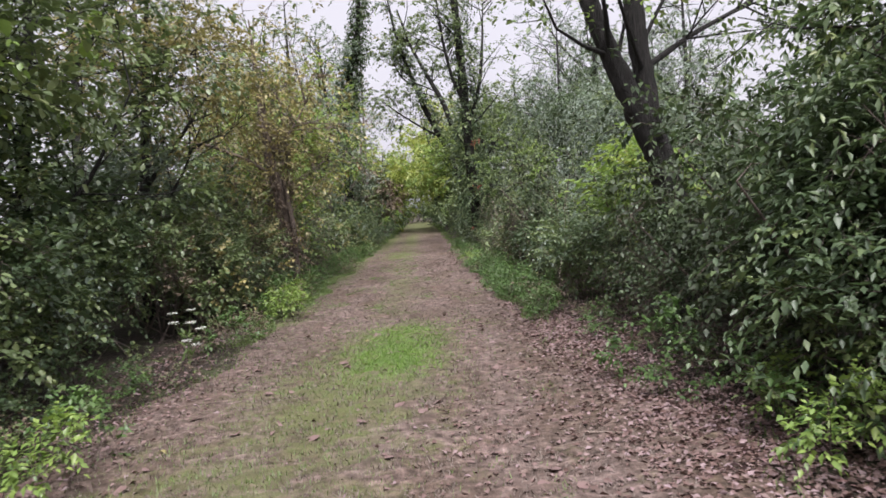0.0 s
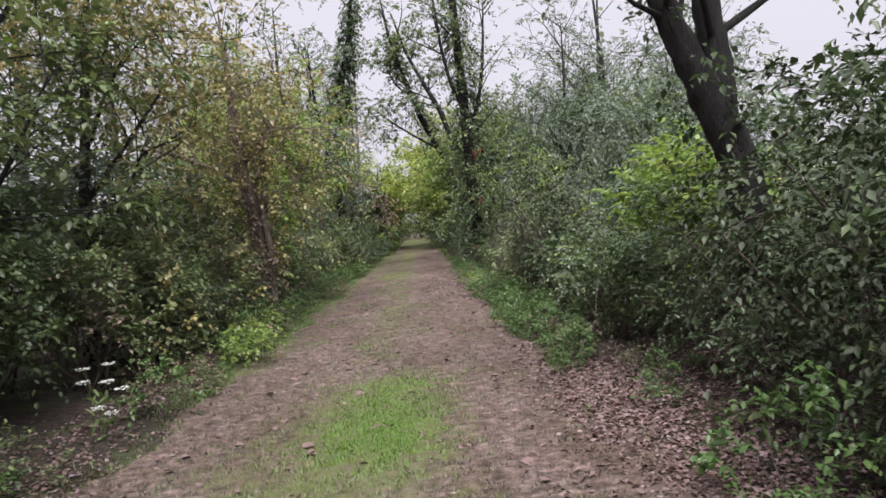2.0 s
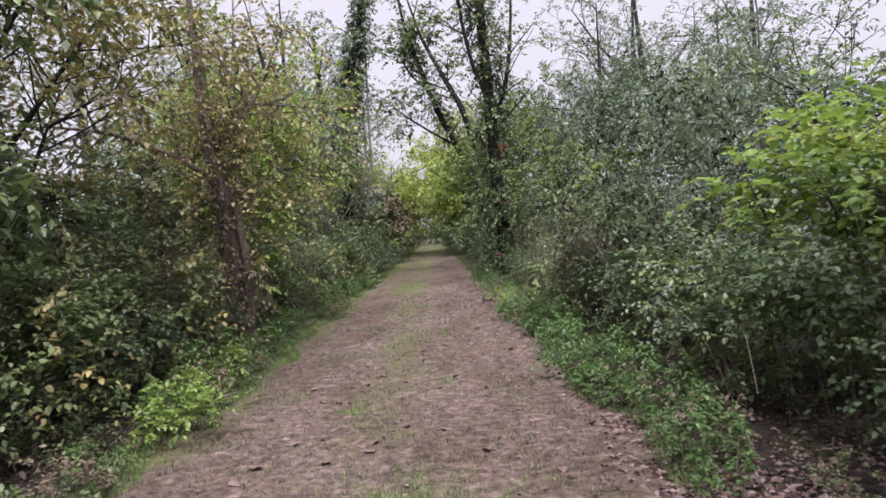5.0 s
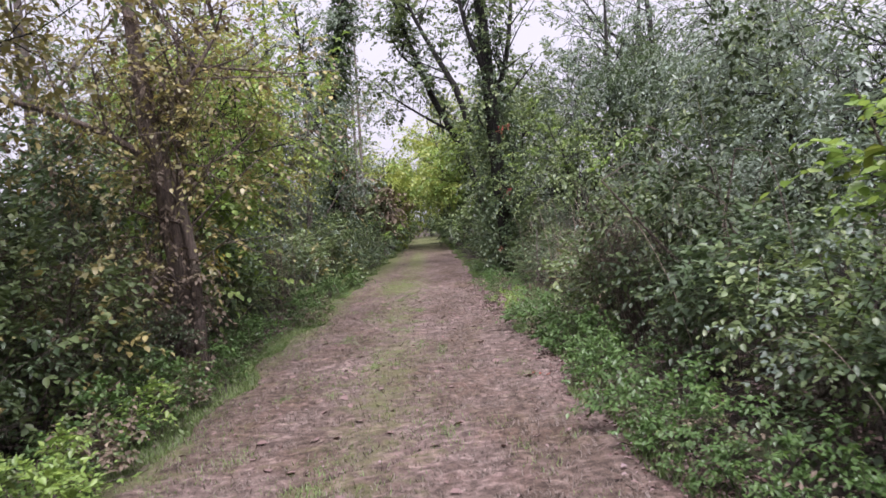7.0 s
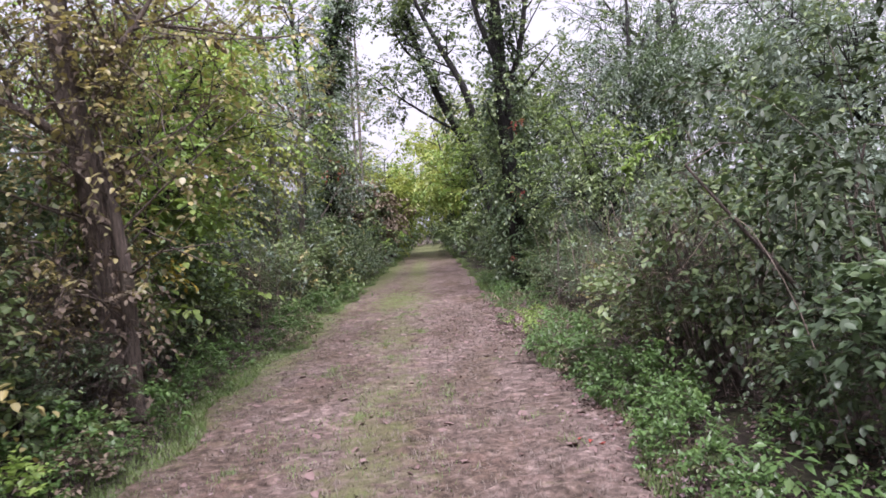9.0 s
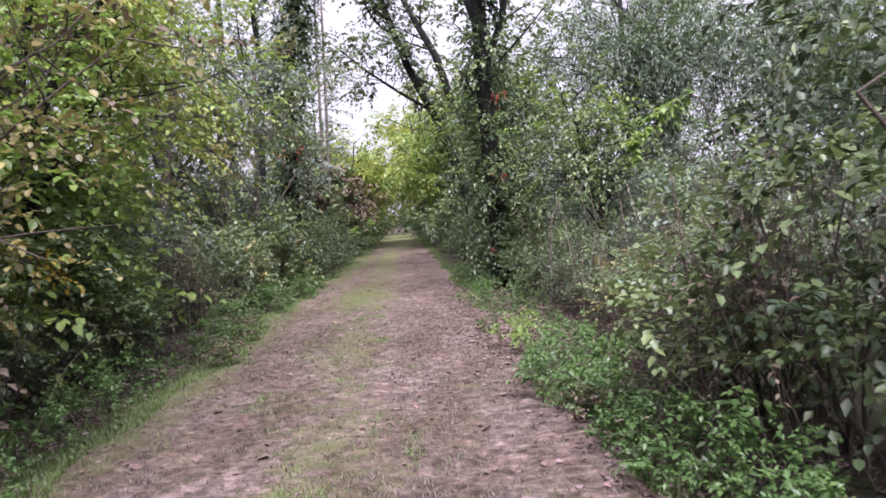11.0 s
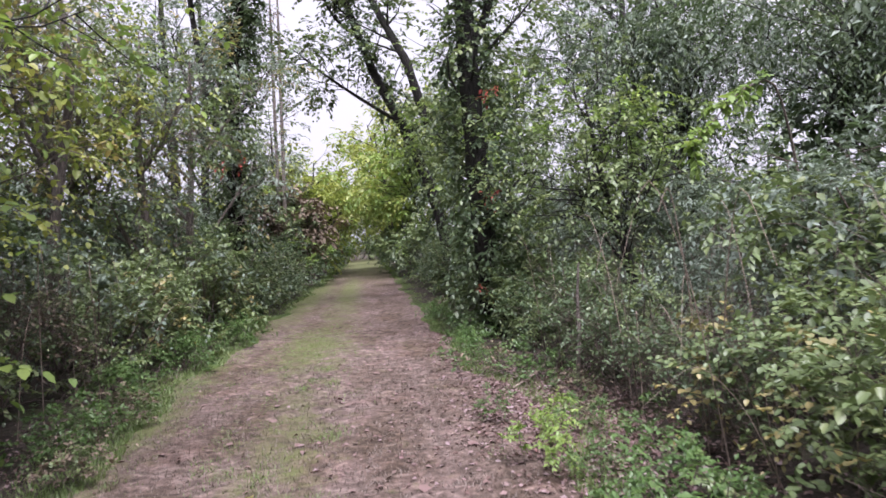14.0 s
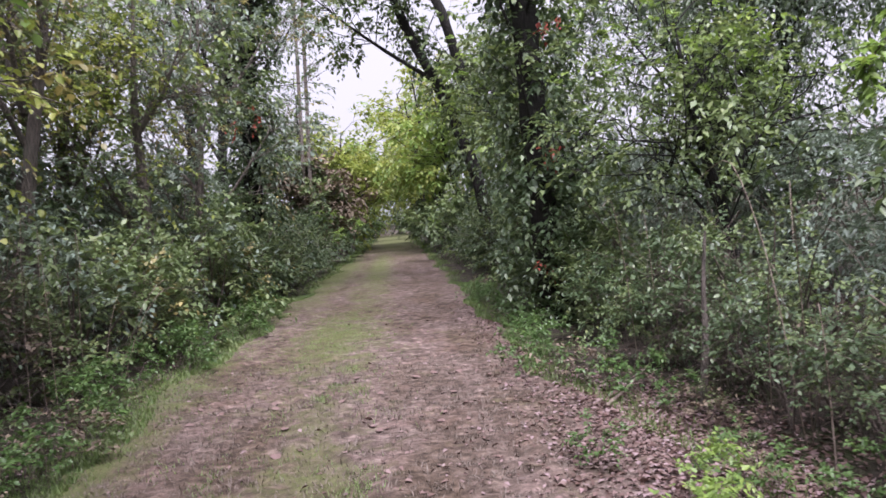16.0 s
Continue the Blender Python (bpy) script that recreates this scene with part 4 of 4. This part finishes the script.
WORDS = {LEAF_MID.name: "green", LEAF_DARK.name: "dark-green", LEAF_YELLOW.name: "yellowing", LEAF_BRIGHT.name: "bright-green", LEAF_GREY.name: "grey-green", LEAF_LIME.name: "yellow-green", LEAF_DRY.name: "brownish"}
for x, y, h, a, b, lean, seed in WILD:
    if seed in HANGING:
        wild_tree("tree", seed, x, y, h, 0.03 + 0.009 * h, lean, 6, mat=LEAF_DARK, mix_mat=LEAF_MID if y < 20 else LEAF_GREY, leaf=HANGING[seed], shape="narrow", first=10, first_len=1.0 + 0.1 * h, second=6, second_len=0.5 + 0.05 * h, spray_len=0.75, count=14,
                  droop=0.95, reach=(0.2, 1.0), bare=0.1, label="blue-green tree with hanging foliage behind the hedge", group="trees behind the hedges")
        continue
    wild_tree("tree", seed, x, y, h, 0.03 + 0.009 * h, lean, 5, mat=a, mix_mat=b, leaf=(1.0 if y < 16 else 0.85) * (0.13 if y < 12 else 0.105 if y < 26 and x < 0 else 0.12 if y < 28 and h < 5 or y < 26 else 0.14 if x < 0 and y < 36 else 0.19) * (1.2 if a is LEAF_GREY else 1.0), shape="narrow" if a is LEAF_GREY else "oval" if y < 8 or 20 < y < 26 else "small", first=9, first_len=1.0 + 0.1 * h, second=5 if abs(x) > 7 else 6 if y > 30 else 7, second_len=0.5 + 0.05 * h,
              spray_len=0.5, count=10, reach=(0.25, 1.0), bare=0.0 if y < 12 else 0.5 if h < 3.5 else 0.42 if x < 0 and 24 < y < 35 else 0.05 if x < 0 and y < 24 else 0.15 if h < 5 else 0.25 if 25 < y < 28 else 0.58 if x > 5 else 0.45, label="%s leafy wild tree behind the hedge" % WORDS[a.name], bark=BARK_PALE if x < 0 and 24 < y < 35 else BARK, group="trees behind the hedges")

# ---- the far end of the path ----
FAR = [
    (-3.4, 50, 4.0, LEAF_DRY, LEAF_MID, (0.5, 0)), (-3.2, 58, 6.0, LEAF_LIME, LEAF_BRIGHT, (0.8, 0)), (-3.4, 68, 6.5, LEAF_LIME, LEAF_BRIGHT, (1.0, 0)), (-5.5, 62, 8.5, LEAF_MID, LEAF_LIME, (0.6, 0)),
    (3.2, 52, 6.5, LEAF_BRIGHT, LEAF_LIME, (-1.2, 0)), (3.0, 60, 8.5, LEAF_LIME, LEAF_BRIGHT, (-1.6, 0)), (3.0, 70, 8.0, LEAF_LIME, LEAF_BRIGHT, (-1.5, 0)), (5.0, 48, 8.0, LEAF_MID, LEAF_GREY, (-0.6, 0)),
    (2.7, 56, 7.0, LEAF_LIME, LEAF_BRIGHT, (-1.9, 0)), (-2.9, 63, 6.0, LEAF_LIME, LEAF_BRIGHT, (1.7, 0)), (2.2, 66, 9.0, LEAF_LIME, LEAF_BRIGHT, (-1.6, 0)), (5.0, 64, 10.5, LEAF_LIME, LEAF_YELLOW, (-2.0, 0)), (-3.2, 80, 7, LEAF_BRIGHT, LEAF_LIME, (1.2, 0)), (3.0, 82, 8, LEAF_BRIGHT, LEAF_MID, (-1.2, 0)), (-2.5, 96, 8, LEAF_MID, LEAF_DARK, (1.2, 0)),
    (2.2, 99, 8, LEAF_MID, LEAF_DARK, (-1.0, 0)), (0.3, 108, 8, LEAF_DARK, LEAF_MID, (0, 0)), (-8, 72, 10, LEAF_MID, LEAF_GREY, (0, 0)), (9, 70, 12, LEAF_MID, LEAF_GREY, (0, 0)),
]
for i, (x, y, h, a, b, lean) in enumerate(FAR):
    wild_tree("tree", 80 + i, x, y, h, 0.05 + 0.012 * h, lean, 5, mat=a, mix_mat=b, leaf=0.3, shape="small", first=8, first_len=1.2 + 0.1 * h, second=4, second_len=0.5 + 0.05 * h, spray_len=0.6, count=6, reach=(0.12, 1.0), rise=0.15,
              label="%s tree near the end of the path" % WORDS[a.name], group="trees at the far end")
FARKIND = {
    "a": kind_of("shrub", 101, 1.2, 2.0, 2.4, LEAF_MID, 0.22, 150, 9, "small", length=0.6, mix_mat=LEAF_DARK, label="green shrub beside the far stretch of path"),
    "b": kind_of("shrub", 102, 1.2, 2.0, 2.2, LEAF_DARK, 0.22, 150, 9, "small", length=0.6, mix_mat=LEAF_BRIGHT, label="dark-green shrub beside the far stretch of path"),
}
row(FARKIND, [(-3.3 + 0.4 * math.sin(y), y, rng.uniform(-20, 20), rng.uniform(0.8, 1.1), "ab"[int(y / 3) % 2]) for y in np.arange(46.5, 104, 3.0)] + [(2.5 + 0.3 * math.sin(y * 1.7), y, 180 + rng.uniform(-20, 20), rng.uniform(0.8, 1.1), "ba"[int(y / 3) % 2]) for y in np.arange(46.5, 104, 3.0)]
    + [(x, 112, -90, 1.3, "b") for x in (-5, -2.5, 0, 2.5, 5)] + [(-0.9, 105, -90, 1.1, "b"), (0.9, 106, -90, 1.1, "b"), (2.4, 105, -90, 1.0, "a")], "shrubs along the far path")


# ---- low weeds at the path's edges ----
WEED = {
    "bright": kind_of("weed", 111, 0.26, 0.34, 0.34, LEAF_WEED, 0.053, 48, 8, "small", shoots=2, length=0.15, stems=4, face=0.2, label="low bright-green weeds at the path edge", category="weed"),
    "mid": kind_of("weed", 112, 0.28, 0.36, 0.38, LEAF_WEED, 0.055, 48, 8, "small", shoots=2, length=0.15, stems=4, face=0.2, mix_mat=LEAF_MID, label="low green weeds at the path edge", category="weed"),
    "dry": kind_of("weed", 113, 0.24, 0.36, 0.3, LEAF_DRY, 0.055, 48, 7, "small", length=0.16, stems=4, face=0.2, mix_mat=LEAF_MID, bare=0.2, label="low withered weeds at the path edge", category="weed"),
}
WEED["lime"] = kind_of("weed", 114, 0.26, 0.34, 0.36, LEAF_BRIGHT, 0.053, 50, 8, "small", shoots=3, length=0.15, stems=4, face=0.2, label="bright yellow-green weeds at the path edge", category="weed")
WEEDS = []
for y in np.arange(2.0, 34, 0.42):
    lo, hi = path_edge(np.array(y))
    WEEDS.append((float(lo) - 0.3 + rng.normal() * 0.18, y, rng.uniform(0, 360), rng.uniform(0.6, 1.15), ("mid", "bright", "dry")[int(rng.choice(3, p=(0.4, 0.25, 0.35) if y < 16 else (0.45, 0.4, 0.15)))]))
    if y > 9.6 or (y > 6 and rng.random() < 0.5):
        gap = 20.5 < y < 24 or y < 10
        WEEDS.append((float(hi) + 0.3 + (0.4 if y < 10 else 0) + rng.normal() * 0.14, y, rng.uniform(0, 360), rng.uniform(0.55, 0.95) * (0.75 if gap else 1), ("mid", "bright", "dry")[int(rng.choice(3, p=(0.5, 0.4, 0.1) if not gap else (0.3, 0.3, 0.4)))]))
WEEDS += [(-2.1, 12.0, 0, 1.15, "lime"), (-2.3, 12.6, 60, 1.1, "lime"), (-2.4, 13.2, 20, 1.1, "dry"), (-2.35, 4.7, 50, 1.2, "lime"), (-2.45, 14.5, 50, 1.2, "lime"), (-2.75, 15.0, 90, 1.25, "dry"), (-2.55, 15.6, 10, 1.1, "bright"), (-2.75, 14.2, 10, 1.2, "mid"), (-2.8, 15.8, 10, 1.2, "mid"), (2.0, 3.9, 0, 1.1, "lime"), (2.25, 4.3, 70, 1.2, "mid"), (2.15, 4.9, 30, 1.0, "lime"), (-2.5, 5.3, 10, 1.1, "mid"), (1.75, 6.2, 0, 1.3, "mid"), (1.9, 5.6, 40, 1.1, "bright")]
for y in np.arange(9.8, 20.2, 0.38):
    lo, hi = path_edge(np.array(y))
    WEEDS.append((float(hi) + 0.2 + rng.normal() * 0.06, y + 0.2, rng.uniform(0, 360), rng.uniform(0.6, 0.95), "bright" if rng.random() < 0.7 else "mid"))
WEEDS = [w for w in WEEDS if not (w[0] < -2 and 8.0 < w[1] < 9.4)]
row(WEED, WEEDS, "weeds along the path")

WEED_SPOTS = [(1.06, 22.7, 0, 0.6, "bright"), (1.35, 21.8, 40, 0.8, "lime"), (1.65, 22.1, 10, 0.7, "bright"), (1.1, 21.2, 80, 0.9, "lime"), (1.3, 18.6, 15, 1.3, "bright"), (1.55, 18.1, 95, 1.3, "mid"), (1.35, 13.2, 30, 1.2, "bright"), (1.5, 16.4, 0, 1.2, "mid"), (-2.3, 12.3, 200, 1.1, "lime"), (-2.45, 22.8, 20, 1.0, "bright")]
row(WEED, WEED_SPOTS, "weeds along the path")


# ---- single small things ----
def on_floor(x, y, up=0.012):
    return (x, y, float(floor_z(np.array(x), np.array(y))) + up)


def dead_cane(points, r, label, material=CANE, group="dead canes in the hedge"):
    ob = new("dead_cane", limb_mesh("dead_cane", points, np.linspace(r, r * 0.35, len(points)), material, 5, 4, np.random.default_rng(len(points))))
    return tagged(ob, label, "cane", group)


for i in range(60):
    left = i % 3 == 0
    y = (rng.uniform(23.5, 27) if i % 2 else rng.uniform(13.5, 19)) if left else rng.uniform(10, 25.5)
    x = rng.uniform(-3.5, -2.9) if left else rng.uniform(2.0, 2.6)
    out = (1 if left else -1) * rng.uniform(-0.2, 0.6)
    h = rng.uniform(0.7, 1.9)
    along = rng.uniform(-1.2, 1.2)
    z = float(floor_z(np.array(x), np.array(y)))
    dead_cane([(x, y, z - 0.03), (x + out * 0.35, y + along * 0.3, h * 0.6), (x + out * 0.8, y + along * 0.7, h), (x + out * 1.3, y + along * 1.2, h * rng.uniform(0.5, 0.95))], rng.uniform(0.003, 0.0065),
              "dead arching bramble cane, pale and leafless", CANE if i % 4 else TWIG)
for i in range(22):
    x, y, h = rng.uniform(1.85, 2.3), rng.uniform(16.3, 18.0), rng.uniform(0.8, 1.7)
    side, along = rng.uniform(-0.5, 0.15), rng.uniform(-0.7, 0.7)
    dead_cane([on_floor(x, y, -0.03), (x + side * 0.3, y + along * 0.4, h * 0.55), (x + side * 0.7, y + along * 0.8, h), (x + side, y + along, h * rng.uniform(0.6, 1.1))], rng.uniform(0.004, 0.009),
              "dead grey-brown stem in a broken thicket", CANE if i % 3 else BARK_BROWN)
dead_cane([(2.0, 23.6, -0.03), (2.05, 23.6, 0.5), (2.05, 23.6, 0.8), (2.09, 23.6, 1.17)], 0.03, "pale broken-off dead sapling stem", BARK_PALE, "")


def stick(points, r, label):
    tagged(new("fallen_stick", limb_mesh("fallen_stick", points, np.linspace(r, r * 0.5, len(points)), CANE, 5, 3, np.random.default_rng(4))), label, "stick")


stick([on_floor(0.9, 4.93), on_floor(1.0, 4.88, 0.018), on_floor(1.12, 4.83)], 0.011, "short pale fallen stick on dry leaves")
stick([on_floor(1.44, 4.55), on_floor(1.38, 4.75, 0.02), on_floor(1.46, 4.95)], 0.013, "curved pale fallen stick on dry leaves")
stick([on_floor(1.42, 24.0), on_floor(1.65, 24.3, 0.05), on_floor(1.95, 24.65, 0.16)], 0.016, "brown fallen stick leaning on the hedge")
stick([on_floor(1.5, 19.6), on_floor(1.7, 19.8, 0.03), on_floor(1.9, 20.1, 0.02)], 0.012, "thin brown fallen stick among leaves")
stick([on_floor(-2.75, 13.9), on_floor(-2.6, 14.2, 0.06), on_floor(-2.5, 14.4, 0.05)], 0.02, "pale fallen stick among low weeds")


def wildflower(x, y, heads, label):
    """A tall weed with flat white flower heads: a stem to each head, and a few leaves."""
    root = new("wildflower")
    root.location = on_floor(x, y, -0.02)
    tagged(root, label, "flower", "white wildflowers")
    for dx, dy, h in heads:
        child("stem", limb_mesh("stem", [(0, 0, 0), (dx * 0.3, dy * 0.3, h * 0.5), (dx, dy, h)], [0.004, 0.003, 0.002], GRASS, 4, 3), root)
        ang = rng.uniform(0, 2 * np.pi, 60)
        rad = 0.05 * np.sqrt(rng.random(60))
        at = np.stack([dx + rad * np.cos(ang), dy + rad * np.sin(ang), h + rng.uniform(-0.005, 0.008, 60)], 1)
        way = np.stack([np.cos(ang), np.sin(ang), rng.normal(size=60) * 0.3 + 0.2], 1)
        v, f = leaves(rng, at, way, rng.uniform(0.018, 0.03, 60), "small", 0.8, 0.1)
        child("flower_head", mesh_of("flower_head", v, f, PETAL), root, "flat white flower head")
    k = 14
    at = np.stack([rng.normal(size=k) * 0.03, rng.normal(size=k) * 0.03, rng.uniform(0.02, 0.35, k)], 1)
    v, f = leaves(rng, at, rng.normal(size=(k, 3)) * 0.6 + np.array([0, 0, 0.5]), rng.uniform(0.05, 0.12, k), "long", 0.4)
    child("foliage", mesh_of("foliage", v, f, GRASS), root, kind="stuff")


wildflower(-2.86, 9.3, [(-0.14, 0.0, 0.58), (0.06, 0.05, 0.6), (-0.1, -0.1, 0.48), (0.07, -0.05, 0.46), (0.17, 0.02, 0.38)], "white flat-headed wildflower against the dark hedge")
wildflower(-2.75, 8.95, [(0.0, 0.0, 0.3), (0.08, 0.05, 0.24)], "small white wildflower at the hedge foot")


def sprig_tree(seed, line, radii, mat, leaf, n, spray, label):
    """A slender sapling whose bending stem carries leafy sprays along its upper part."""
    r = np.random.default_rng(seed)
    root = new("sapling")
    tagged(root, label, "sapling")
    child("stem", limb_mesh("stem", line, radii, TWIG, 6, 4, r), root)
    line = np.array(line, float)
    t = r.uniform(0.55, 1.0, n) * (len(line) - 1)
    i = np.minimum(t.astype(int), len(line) - 2)
    w = (t - i)[:, None]
    p = line[i] * (1 - w) + line[i + 1] * w
    way = unit(line[i + 1] - line[i]) * 0.7 + r.normal(size=(n, 3)) * 0.5
    v, f, tw = sprays(r, p, way, np.full(n, spray), 9, leaf, "oval", 0.4)
    child("foliage", mesh_of("foliage", v, f, mat), root, kind="stuff")
    v, f = tubes(tw, np.full(n, 0.004), np.full(n, 0.0015))
    child("twig_growth", mesh_of("twig_growth", v, f, TWIG), root, kind="stuff")


sprig_tree(141, [(-3.75, 20.1, -0.05), (-3.7, 20.05, 0.9), (-3.55, 20.0, 1.5), (-3.3, 20.0, 1.45), (-3.1, 20.0, 1.15)], [0.012, 0.01, 0.007, 0.005, 0.003], LEAF_GOLD, 0.075, 12, 0.2, "slender sapling with golden-yellow leaves")
sprig_tree(142, [(5.0, 24.6, -0.05), (4.9, 24.5, 2.0), (4.6, 24.3, 3.0), (4.0, 24.0, 2.8), (3.2, 23.7, 2.05)], [0.025, 0.02, 0.014, 0.009, 0.004], LEAF_BRIGHT, 0.11, 26, 0.25, "sapling bending over with bright-green leaves")


def creeper(seed, spots, label):
    """Red autumn creeper leaves clinging to a trunk: place and size of each cluster."""
    r = np.random.default_rng(seed)
    p = np.concatenate([np.array(c) + r.normal(size=(n, 3)) * s for *c, s, n in spots])
    v, f, _ = sprays(r, p, r.normal(size=p.shape) + np.array([0, -0.8, 0]), np.full(len(p), 0.2), 6, 0.1, "small", 0.5)
    tagged(new("creeper", mesh_of("creeper", v, f, LEAF_RED)), label, "creeper")


creeper(151, [(2.2, 28.7, 3.8, 0.08, 4), (2.07, 28.7, 2.1, 0.12, 5), (1.95, 28.7, 0.8, 0.16, 4)], "red autumn creeper clinging to the ivy-clad trunk")
creeper(152, [(-2.6, 33.5, 3.6, 0.25, 6)], "sparse red creeper leaves above the hedge")
